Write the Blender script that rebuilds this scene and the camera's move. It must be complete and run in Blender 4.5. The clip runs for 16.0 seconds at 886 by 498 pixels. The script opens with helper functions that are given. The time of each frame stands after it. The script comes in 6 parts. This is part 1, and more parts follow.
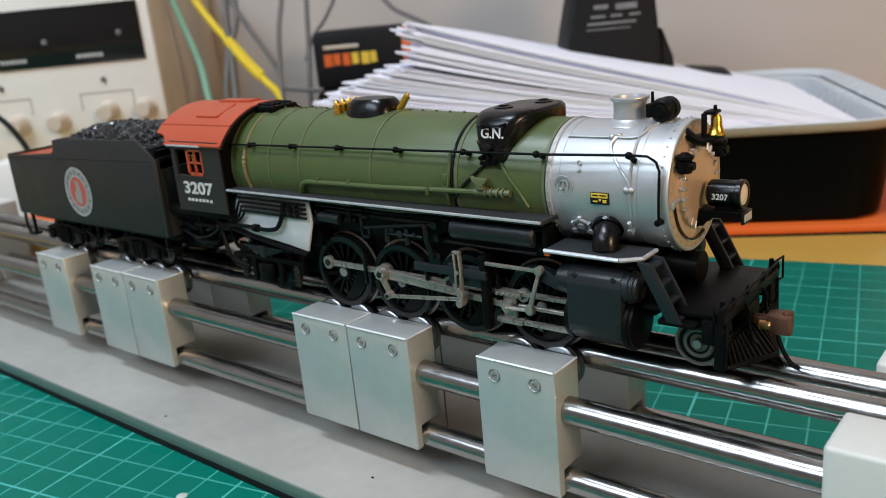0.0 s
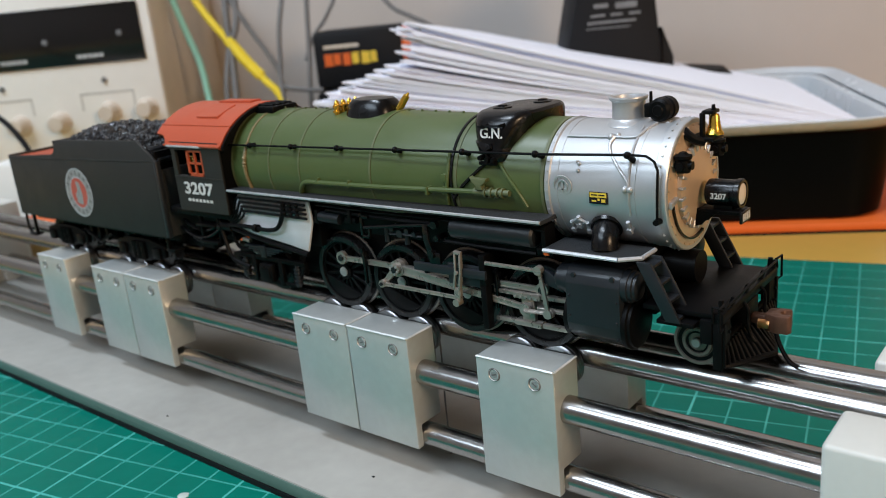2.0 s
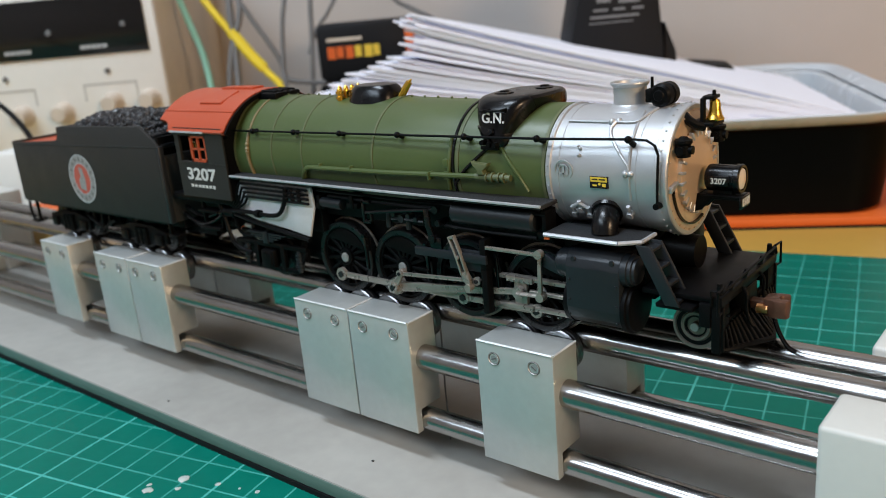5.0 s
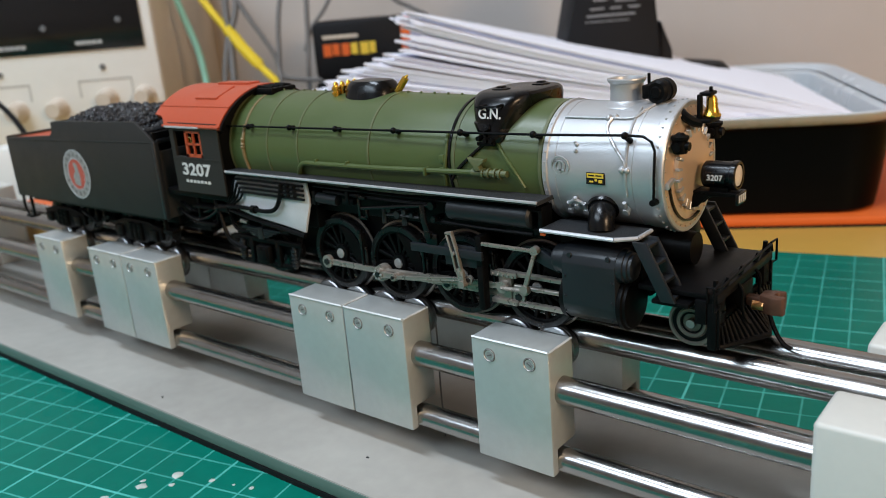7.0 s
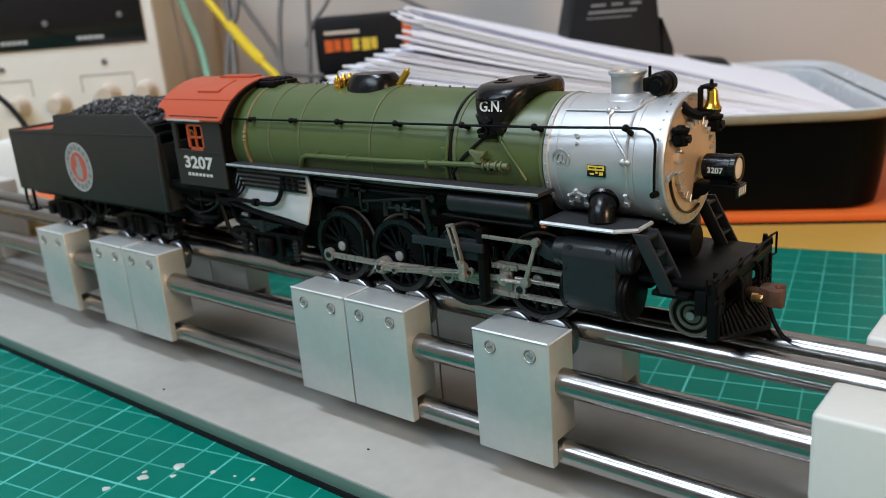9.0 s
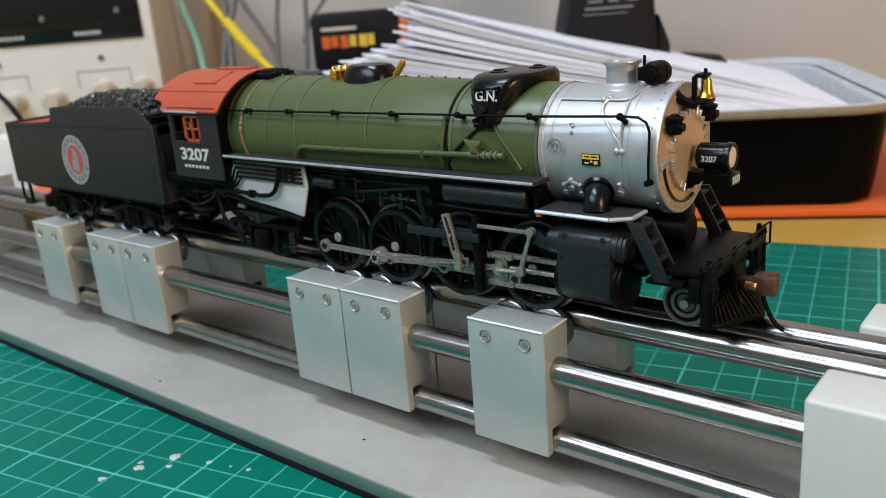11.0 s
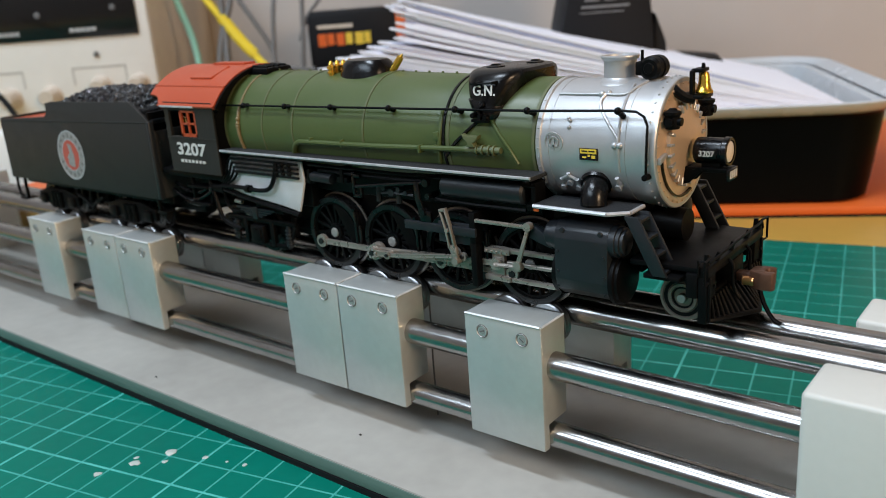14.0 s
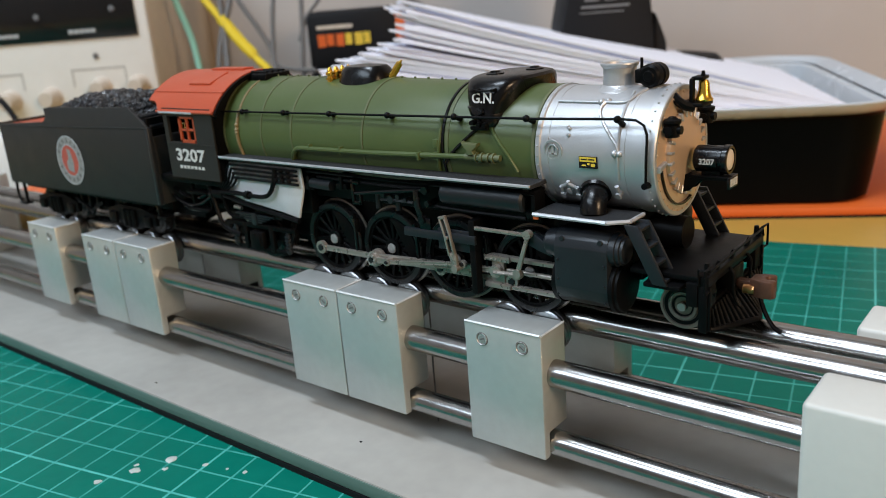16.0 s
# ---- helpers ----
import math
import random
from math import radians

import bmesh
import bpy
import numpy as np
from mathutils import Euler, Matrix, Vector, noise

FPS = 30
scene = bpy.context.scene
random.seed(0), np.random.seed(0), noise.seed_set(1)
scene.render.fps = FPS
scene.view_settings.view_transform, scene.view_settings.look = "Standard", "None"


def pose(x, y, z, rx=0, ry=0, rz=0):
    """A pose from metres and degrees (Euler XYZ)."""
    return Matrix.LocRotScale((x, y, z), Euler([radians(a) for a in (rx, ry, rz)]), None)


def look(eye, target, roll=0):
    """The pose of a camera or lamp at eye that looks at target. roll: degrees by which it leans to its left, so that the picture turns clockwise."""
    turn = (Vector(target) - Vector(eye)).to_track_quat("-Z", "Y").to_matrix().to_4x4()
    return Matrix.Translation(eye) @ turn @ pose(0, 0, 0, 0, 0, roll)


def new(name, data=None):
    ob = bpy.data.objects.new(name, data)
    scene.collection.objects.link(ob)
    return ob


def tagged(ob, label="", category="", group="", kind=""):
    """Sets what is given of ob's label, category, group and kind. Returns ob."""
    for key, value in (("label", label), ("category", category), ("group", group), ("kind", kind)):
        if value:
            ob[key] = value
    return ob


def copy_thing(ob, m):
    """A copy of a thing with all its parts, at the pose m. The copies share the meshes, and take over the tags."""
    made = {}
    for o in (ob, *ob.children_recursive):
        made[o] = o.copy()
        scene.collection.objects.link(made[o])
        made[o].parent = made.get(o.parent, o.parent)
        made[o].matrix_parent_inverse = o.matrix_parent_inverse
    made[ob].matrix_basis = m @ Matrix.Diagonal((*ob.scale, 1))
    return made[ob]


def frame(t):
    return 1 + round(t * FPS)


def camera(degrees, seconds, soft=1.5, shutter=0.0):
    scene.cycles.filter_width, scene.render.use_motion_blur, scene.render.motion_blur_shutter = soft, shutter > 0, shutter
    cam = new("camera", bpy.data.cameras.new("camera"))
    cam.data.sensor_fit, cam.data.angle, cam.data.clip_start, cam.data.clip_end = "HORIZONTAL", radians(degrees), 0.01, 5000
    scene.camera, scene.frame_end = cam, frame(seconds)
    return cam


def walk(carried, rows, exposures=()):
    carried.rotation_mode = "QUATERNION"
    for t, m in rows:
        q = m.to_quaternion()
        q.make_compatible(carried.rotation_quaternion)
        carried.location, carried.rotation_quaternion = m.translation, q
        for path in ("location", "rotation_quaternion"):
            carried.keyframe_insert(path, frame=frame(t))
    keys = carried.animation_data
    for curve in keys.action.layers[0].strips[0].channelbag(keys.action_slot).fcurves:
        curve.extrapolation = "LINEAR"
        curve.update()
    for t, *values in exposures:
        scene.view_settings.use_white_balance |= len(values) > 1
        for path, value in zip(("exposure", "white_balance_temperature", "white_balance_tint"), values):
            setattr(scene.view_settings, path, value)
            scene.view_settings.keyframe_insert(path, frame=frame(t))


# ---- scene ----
# One unit of the plan is a millimetre: x along the track (ahead), y across it, z up from the rail; BASE lifts it to bench height.
MM, BASE = 0.001, 0.795
cam = camera(55.95, 16.0, soft=0.5)
cam.data.dof.use_dof, cam.data.dof.focus_distance, cam.data.dof.aperture_fstop = True, 0.172, 26.0


def view(x, y, z, yaw, pitch, roll):
    return pose(x * MM, y * MM, BASE + z * MM, 90 + pitch, 0, yaw) @ pose(0, 0, 0, 0, 0, roll)


# seconds, eye in millimetres, yaw, pitch, roll in degrees
ROWS = [
    (0, 148.32, -147.83, 71.83, 40.058, -16.460, -5.423),
    (0.5, 149.30, -148.10, 73.03, 40.130, -16.464, -5.369),
    (1, 149.38, -148.07, 72.98, 40.164, -16.471, -5.488),
    (1.5, 149.88, -147.89, 72.49, 40.235, -16.456, -5.614),
    (2, 148.88, -147.94, 72.08, 40.150, -16.515, -5.607),
    (2.5, 150.32, -148.28, 72.18, 40.128, -16.551, -5.582),
    (3, 150.07, -148.46, 72.62, 40.111, -16.585, -5.547),
    (3.5, 148.62, -149.40, 69.84, 40.100, -16.616, -5.372),
    (4, 149.39, -149.56, 70.03, 40.167, -16.643, -5.262),
    (6.5, 149.97, -149.31, 69.06, 40.110, -16.739, -4.957),
    (7, 149.56, -149.48, 69.00, 39.901, -16.768, -4.809),
    (7.5, 150.04, -150.04, 67.17, 39.821, -16.796, -4.613),
    (8, 150.78, -150.30, 67.79, 39.823, -16.835, -4.590),
    (8.5, 150.53, -151.05, 67.43, 39.875, -16.866, -4.603),
    (9, 150.06, -150.36, 68.10, 39.959, -16.923, -4.641),
    (11.5, 151.13, -151.17, 66.03, 39.658, -17.032, -4.460),
    (12, 150.15, -150.06, 66.90, 39.516, -17.088, -4.444),
    (12.5, 150.71, -149.78, 68.07, 39.533, -17.060, -4.616),
    (13, 150.41, -149.74, 67.51, 39.509, -16.975, -4.612),
    (13.5, 150.35, -150.70, 66.55, 39.484, -17.012, -4.466),
    (14, 150.74, -151.54, 65.25, 39.449, -17.036, -4.307),
    (14.5, 150.80, -151.35, 66.01, 39.529, -17.081, -4.501),
    (15, 150.72, -150.82, 66.29, 39.592, -17.154, -4.472),
    (15.5, 149.97, -150.37, 67.43, 39.536, -17.252, -4.469),
    (16, 150.40, -150.40, 67.21, 39.531, -17.218, -4.527),
]
walk(cam, [(t, view(*r)) for t, *r in ROWS], exposures=[(0.0, 0.0), (16.0, 0.0)])

# ---- light: a ceiling fixture over the bench, a second one further into the room ----
world = bpy.data.worlds.new("world")
scene.world = world
world.use_nodes = True
world.node_tree.nodes["Background"].inputs["Color"].default_value = (0.75, 0.82, 1.0, 1)
world.node_tree.nodes["Background"].inputs["Strength"].default_value = 0.25


def area_light(name, eye, target, sx, sy, watts, colour):
    lamp = bpy.data.lights.new(name, "AREA")
    lamp.shape, lamp.size, lamp.size_y, lamp.energy, lamp.color = "RECTANGLE", sx, sy, watts, colour
    ob = new(name, lamp)
    ob.matrix_world = look(eye, target)
    return ob


area_light("ceiling_tube_light", (-0.2, -0.52, 2.35), (-0.15, -0.2, 0.8), 0.8, 0.12, 19.0, (0.80, 0.93, 1.08))
area_light("room_tube_light", (-0.45, -1.5, 2.25), (-0.2, -0.5, 0.5), 1.5, 0.6, 25.5, (0.76, 0.92, 1.08))
area_light("warm_bulb_light", (1.15, -0.28, 1.22), (0.0, 0.0, 0.8), 0.25, 0.25, 7.0, (1.0, 0.70, 0.44))

# ---- materials ----


def material(name, colour, rough=0.5, metal=0.0, spots=0.12, size=400.0, grain=0.05, bump=0.0, coat=0.0, vary=0.0, dust=0.0, gloss=0.5):
    """A principled surface with a broad and a fine variation; size: blotches per metre."""
    m = bpy.data.materials.new(name)
    m.use_nodes = True
    t = m.node_tree
    n, l = t.nodes, t.links
    b = n["Principled BSDF"]
    b.inputs["Metallic"].default_value = metal
    b.inputs["Specular IOR Level"].default_value = gloss
    b.inputs["Coat Weight"].default_value = coat
    co = n.new("ShaderNodeTexCoord")
    big, fine = n.new("ShaderNodeTexNoise"), n.new("ShaderNodeTexNoise")
    big.inputs["Scale"].default_value, big.inputs["Detail"].default_value = size, 4.0
    fine.inputs["Scale"].default_value, fine.inputs["Detail"].default_value = size * 9, 3.0
    l.new(co.outputs["Object"], big.inputs["Vector"])
    l.new(co.outputs["Object"], fine.inputs["Vector"])
    mix = n.new("ShaderNodeMath")
    mix.operation = "MULTIPLY_ADD"
    l.new(fine.outputs["Fac"], mix.inputs[0])
    mix.inputs[1].default_value = grain / max(spots, 1e-3)
    l.new(big.outputs["Fac"], mix.inputs[2])
    ramp = n.new("ShaderNodeMapRange")
    ramp.inputs["From Min"].default_value, ramp.inputs["From Max"].default_value = 0.3, 0.7 + grain / max(spots, 1e-3)
    ramp.inputs["To Min"].default_value, ramp.inputs["To Max"].default_value = 1 - spots, 1 + spots
    l.new(mix.outputs[0], ramp.inputs["Value"])
    hsv = n.new("ShaderNodeHueSaturation")
    hsv.inputs["Color"].default_value = (*colour, 1)
    val = ramp.outputs["Result"]
    if vary:
        info, add = n.new("ShaderNodeObjectInfo"), n.new("ShaderNodeMath")
        add.operation = "MULTIPLY_ADD"
        l.new(info.outputs["Random"], add.inputs[0])
        add.inputs[1].default_value = vary
        l.new(val, add.inputs[2])
        val = add.outputs[0]
    l.new(val, hsv.inputs["Value"])
    colour_out = hsv.outputs["Color"]
    if dust:
        dn, dr, dm = n.new("ShaderNodeTexNoise"), n.new("ShaderNodeMapRange"), n.new("ShaderNodeMix")
        dn.inputs["Scale"].default_value, dn.inputs["Detail"].default_value = size * 4, 5.0
        l.new(co.outputs["Object"], dn.inputs["Vector"])
        dr.inputs["From Min"].default_value, dr.inputs["From Max"].default_value = 0.58, 0.75
        dr.inputs["To Max"].default_value = dust
        l.new(dn.outputs["Fac"], dr.inputs["Value"])
        dm.data_type = "RGBA"
        l.new(dr.outputs["Result"], dm.inputs["Factor"])
        l.new(colour_out, dm.inputs["A"])
        dm.inputs["B"].default_value = (0.3, 0.28, 0.25, 1)
        colour_out = dm.outputs["Result"]
    l.new(colour_out, b.inputs["Base Color"])
    rr = n.new("ShaderNodeMapRange")
    rr.inputs["To Min"].default_value, rr.inputs["To Max"].default_value = max(rough - 0.08, 0.02), min(rough + 0.1, 1)
    l.new(big.outputs["Fac"], rr.inputs["Value"])
    l.new(rr.outputs["Result"], b.inputs["Roughness"])
    if bump:
        bu = n.new("ShaderNodeBump")
        bu.inputs["Strength"].default_value, bu.inputs["Distance"].default_value = bump, 0.0003
        l.new(fine.outputs["Fac"], bu.inputs["Height"])
        l.new(bu.outputs["Normal"], b.inputs["Normal"])
    return m


def mat_green_grid():
    """Cutting mat: centimetre lines, a stronger one every five, worn and scuffed."""
    m = material("cutting_mat_vinyl", (0.0, 0.15, 0.108), 0.45, spots=0.16, size=25, grain=0.08, bump=0.2, gloss=0.12)
    t = m.node_tree
    n, l = t.nodes, t.links
    b = n["Principled BSDF"]
    base = b.inputs["Base Color"].links[0].from_socket
    co, sep = n.new("ShaderNodeTexCoord"), n.new("ShaderNodeSeparateXYZ")
    l.new(co.outputs["Object"], sep.inputs[0])

    def math_node(op, a, v):
        k = n.new("ShaderNodeMath")
        k.operation = op
        l.new(a, k.inputs[0])
        if isinstance(v, float):
            k.inputs[1].default_value = v
        else:
            l.new(v, k.inputs[1])
        return k.outputs[0]

    def lines(axis, pitch, half):
        a = math_node("PINGPONG", sep.outputs[axis], pitch / 2)
        return math_node("LESS_THAN", a, half)

    thin = math_node("MAXIMUM", lines(0, 0.01, 0.00026), lines(1, 0.01, 0.00026))
    bold = math_node("MAXIMUM", lines(0, 0.05, 0.00034), lines(1, 0.05, 0.00034))
    fac = math_node("MAXIMUM", math_node("MULTIPLY", thin, 0.62), math_node("MULTIPLY", bold, 0.9))
    wear = n.new("ShaderNodeTexNoise")
    wear.inputs["Scale"].default_value, wear.inputs["Detail"].default_value = 60, 5
    l.new(co.outputs["Object"], wear.inputs["Vector"])
    wr = n.new("ShaderNodeMapRange")
    wr.inputs["From Min"].default_value, wr.inputs["From Max"].default_value, wr.inputs["To Min"].default_value = 0.3, 0.6, 0.55
    l.new(wear.outputs["Fac"], wr.inputs["Value"])
    mix = n.new("ShaderNodeMix")
    mix.data_type = "RGBA"
    l.new(math_node("MULTIPLY", fac, wr.outputs["Result"]), mix.inputs["Factor"])
    l.new(base, mix.inputs["A"])
    mix.inputs["B"].default_value = (0.10, 0.50, 0.44, 1)
    l.new(mix.outputs["Result"], b.inputs["Base Color"])
    return m


MAT = dict(
    black=material("black_plastic_paint", (0.003, 0.003, 0.0033), 0.42, spots=0.3, size=300, grain=0.2, bump=0.1, gloss=0.1),
    satin=material("satin_black_paint", (0.003, 0.003, 0.0036), 0.24, spots=0.2, size=200, bump=0.04, gloss=0.34),
    charcoal=material("charcoal_tender_paint", (0.017, 0.0163, 0.015), 0.55, spots=0.12, size=150, bump=0.15, gloss=0.4),
    slate=material("blue_grey_black_paint", (0.012, 0.0145, 0.018), 0.40, spots=0.12, size=200, bump=0.08, gloss=0.4),
    green=material("olive_green_paint", (0.067, 0.095, 0.029), 0.37, spots=0.08, size=120, grain=0.04, bump=0.06),
    band=material("olive_band_paint", (0.10, 0.115, 0.05), 0.45, spots=0.15, size=400),
    brass_band=material("tarnished_band_paint", (0.20, 0.15, 0.07), 0.45, spots=0.3, size=500),
    silver=material("silver_smokebox_paint", (0.50, 0.505, 0.515), 0.39, metal=0.58, spots=0.05, size=300, grain=0.05, bump=0.08),
    # silver paint whose warm reflection is put into the tan base colour
    warm_silver=material("silver_front_warm_reflection", (0.74, 0.53, 0.36), 0.33, metal=0.5, spots=0.06, size=300, bump=0.06),
    red=material("oxide_red_paint", (0.44, 0.066, 0.022), 0.42, spots=0.08, size=150, grain=0.06, bump=0.1),
    white=material("white_lettering_paint", (0.60, 0.59, 0.565), 0.5, spots=0.1, size=800),
    ashpan=material("pale_grey_paint", (0.62, 0.62, 0.64), 0.5, spots=0.12, size=250, bump=0.1, dust=0.2),
    edge=material("worn_silver_edge_paint", (0.55, 0.56, 0.58), 0.4, metal=0.4, spots=0.2, size=500),
    deck=material("dark_grey_tread_paint", (0.020, 0.021, 0.023), 0.55, spots=0.25, size=900, grain=0.3, bump=0.4),
    steel=material("nickel_rod_metal", (0.33, 0.295, 0.258), 0.28, metal=0.55, spots=0.15, size=400, bump=0.05),
    darksteel=material("blackened_wheel_metal", (0.016, 0.016, 0.017), 0.28, metal=0.4, spots=0.2, size=400),
    wheel_face=material("worn_turned_wheel_metal", (0.18, 0.15, 0.125), 0.38, metal=0.4, spots=0.2, size=400),
    rod=material("ground_steel_rod", (0.37, 0.36, 0.35), 0.21, metal=1.0, spots=0.1, size=300, grain=0.03),
    alu=material("anodised_aluminium", (0.53, 0.555, 0.54), 0.36, metal=0.52, spots=0.1, size=60, grain=0.08, bump=0.05, vary=0.04),
    # paler aluminium that paints the highlight along the block edges
    edge_glint=material("aluminium_edge_highlight", (0.66, 0.68, 0.67), 0.4, metal=0.3, spots=0.2, size=300),
    bearing=material("oiled_bearing_steel", (0.26, 0.26, 0.265), 0.3, metal=1.0, spots=0.2, size=600, bump=0.04),
    screw=material("zinc_screw_metal", (0.38, 0.38, 0.37), 0.42, metal=0.5, spots=0.2, size=600),
    gold=material("gold_plated_metal", (0.85, 0.52, 0.08), 0.25, metal=1.0, spots=0.15, size=500),
    yellow=material("yellow_gold_paint", (0.72, 0.46, 0.03), 0.35, metal=0.4, spots=0.15, size=500),
    brown=material("rust_brown_coupler_metal", (0.10, 0.045, 0.027), 0.42, metal=0.35, spots=0.25, size=400, bump=0.2),
    copper=material("copper_spring_metal", (0.7, 0.33, 0.13), 0.3, metal=1.0, size=800),
    nylon=material("white_nylon_plastic", (0.62, 0.605, 0.55), 0.45, spots=0.04, size=60, bump=0.03),
    plate=material("grey_painted_steel_plate", (0.34, 0.33, 0.30), 0.48, spots=0.2, size=22, grain=0.1, bump=0.15),
    plate_edge=material("grey_green_plate_edge", (0.10, 0.16, 0.135), 0.5, spots=0.12, size=40, bump=0.06),
    coal=material("glossy_coal", (0.013, 0.014, 0.017), 0.27, spots=0.5, size=900, grain=0.4, bump=0.5, coat=0.25),
    lens=material("headlight_lens_plastic", (0.75, 0.66, 0.58), 0.12, spots=0.06, size=400, coat=0.5),
    bench=material("honey_pine_laminate", (0.53, 0.31, 0.06), 0.45, spots=0.08, size=14, grain=0.05, bump=0.05),
    orange=material("orange_card", (0.66, 0.115, 0.014), 0.55, spots=0.05, size=30),
    tray=material("black_gloss_tray_plastic", (0.003, 0.003, 0.003), 0.3, spots=0.15, size=30, bump=0.02, gloss=0.04),
    clear=material("grey_translucent_rim_plastic", (0.52, 0.54, 0.56), 0.25, spots=0.08, size=30),
    paper=material("white_copy_paper", (0.84, 0.83, 0.90), 0.75, spots=0.03, size=30, vary=0.0),
    ink=material("blue_grey_print", (0.42, 0.44, 0.62), 0.7, spots=0.3, size=60),
    cream=material("cream_instrument_enamel", (0.73, 0.71, 0.66), 0.5, spots=0.04, size=20, bump=0.03),
    # tan holds the shade of the supply's side; also used for print
    casing=material("tan_shaded_side_and_print", (0.60, 0.52, 0.42), 0.6, spots=0.15, size=30, bump=0.05),
    display=material("smoked_display_acrylic", (0.008, 0.007, 0.007), 0.15, spots=0.1, size=20),
    rubber=material("black_matte_rubber", (0.008, 0.008, 0.009), 0.6, spots=0.15, size=60, bump=0.08, gloss=0.18),
    cable=material("grey_cable_sheath", (0.13, 0.125, 0.12), 0.5, spots=0.1, size=80),
    cable_y=material("yellow_cable_sheath", (0.80, 0.60, 0.03), 0.45, spots=0.08, size=80),
    cable_g=material("mint_cable_sheath", (0.24, 0.50, 0.38), 0.5, spots=0.08, size=80),
    wall=material("warm_white_wall_paint", (0.48, 0.435, 0.40), 0.75, spots=0.05, size=5, grain=0.03, bump=0.05),
    warmwall=material("brown_panel_wood", (0.30, 0.19, 0.11), 0.6, spots=0.2, size=6, grain=0.1, bump=0.05),
    floor=material("grey_brown_floor_vinyl", (0.22, 0.19, 0.16), 0.5, spots=0.12, size=5),
    dimprint=material("dim_grey_print", (0.16, 0.165, 0.17), 0.6, spots=0.2, size=300),
    cable_p=material("faint_panel_print", (0.46, 0.44, 0.40), 0.6, spots=0.1, size=100),
    crumb=material("dried_glue", (0.44, 0.50, 0.46), 0.6, spots=0.2, size=200),
    knob=material("aged_cream_plastic", (0.56, 0.48, 0.39), 0.5, spots=0.08, size=60),
    print=material("pale_grey_print", (0.42, 0.43, 0.43), 0.6, spots=0.2, size=300),
    label_y=material("yellow_label_paint", (0.75, 0.52, 0.05), 0.5, spots=0.1, size=500),
    red_herald=material("faded_red_print", (0.46, 0.085, 0.06), 0.5, spots=0.15, size=500),
    grey_herald=material("grey_white_print", (0.27, 0.265, 0.25), 0.55, spots=0.3, size=900),
    mat=mat_green_grid(),
)

# ---- mesh helpers, in millimetres ----


def bm_new():
    return bmesh.new()


def box(bm, x0, x1, y0, y1, z0, z1, bevel=0.0, seg=2, m=None):
    r = bmesh.ops.create_cube(bm, size=1.0)
    vs = r["verts"]
    bmesh.ops.scale(bm, vec=(x1 - x0, y1 - y0, z1 - z0), verts=vs)
    bmesh.ops.translate(bm, vec=((x0 + x1) / 2, (y0 + y1) / 2, (z0 + z1) / 2), verts=vs)
    if m is not None:
        bmesh.ops.transform(bm, matrix=m, verts=vs)
    if bevel:
        es = list({e for v in vs for e in v.link_edges})
        bmesh.ops.bevel(bm, geom=es, offset=bevel, segments=seg, affect="EDGES", profile=0.5)
    return bm


def tube(bm, a, b, r, r2=None, seg=16, caps=True):
    """A cylinder or cone from a to b."""
    a, b = Vector(a), Vector(b)
    d = b - a
    m = Matrix.Translation((a + b) / 2) @ d.to_track_quat("Z", "Y").to_matrix().to_4x4()
    bmesh.ops.create_cone(bm, cap_ends=caps, segments=seg, radius1=r, radius2=r if r2 is None else r2, depth=d.length, matrix=m)
    return bm


def lathe(bm, profile, origin, axis="x", seg=48, a0=0.0, a1=360.0):
    """Turns a profile of (along, radius) round an axis through origin."""
    full = abs(a1 - a0) >= 360
    rings = []
    k = seg if full else seg + 1
    for s, r in profile:
        ring = []
        for i in range(k):
            a = radians(a0 + (a1 - a0) * i / seg)
            c, d = r * math.cos(a), r * math.sin(a)
            p = {"x": (s, c, d), "y": (c, s, d), "z": (c, d, s)}[axis]
            ring.append(bm.verts.new(Vector(origin) + Vector(p)))
        rings.append(ring)
    for p, q in zip(rings, rings[1:]):
        for i in range(k if full else k - 1):
            j = (i + 1) % k
            bm.faces.new((p[i], p[j], q[j], q[i]))
    return bm


def wire(bm, pts, r, seg=8):
    """A bent round wire through the points, mitred at its bends."""
    pts = [Vector(p) for p in pts]
    rings, up = [], None
    for i, p in enumerate(pts):
        d = (pts[min(i + 1, len(pts) - 1)] - pts[max(i - 1, 0)]).normalized()
        if up is None:
            up = Vector((0, 0, 1)) if abs(d.z) < 0.9 else Vector((0, 1, 0))
        s = d.cross(up).normalized()
        up = s.cross(d).normalized()
        rings.append([bm.verts.new(p + r * (math.cos(2 * math.pi * k / seg) * s + math.sin(2 * math.pi * k / seg) * up)) for k in range(seg)])
    for a, b in zip(rings, rings[1:]):
        for k in range(seg):
            bm.faces.new((a[k], a[(k + 1) % seg], b[(k + 1) % seg], b[k]))
    bm.faces.new(rings[0][::-1])
    bm.faces.new(rings[-1])
    return bm


def smooth_path(pts, n=8):
    """Catmull-Rom points through pts."""
    pts = [Vector(p) for p in pts]
    out = []
    for i in range(len(pts) - 1):
        p0, p1, p2, p3 = pts[max(i - 1, 0)], pts[i], pts[i + 1], pts[min(i + 2, len(pts) - 1)]
        for k in range(n):
            t = k / n
            out.append(0.5 * (2 * p1 + (p2 - p0) * t + (2 * p0 - 5 * p1 + 4 * p2 - p3) * t * t + (3 * p1 - p0 - 3 * p2 + p3) * t ** 3))
    return out + [pts[-1]]


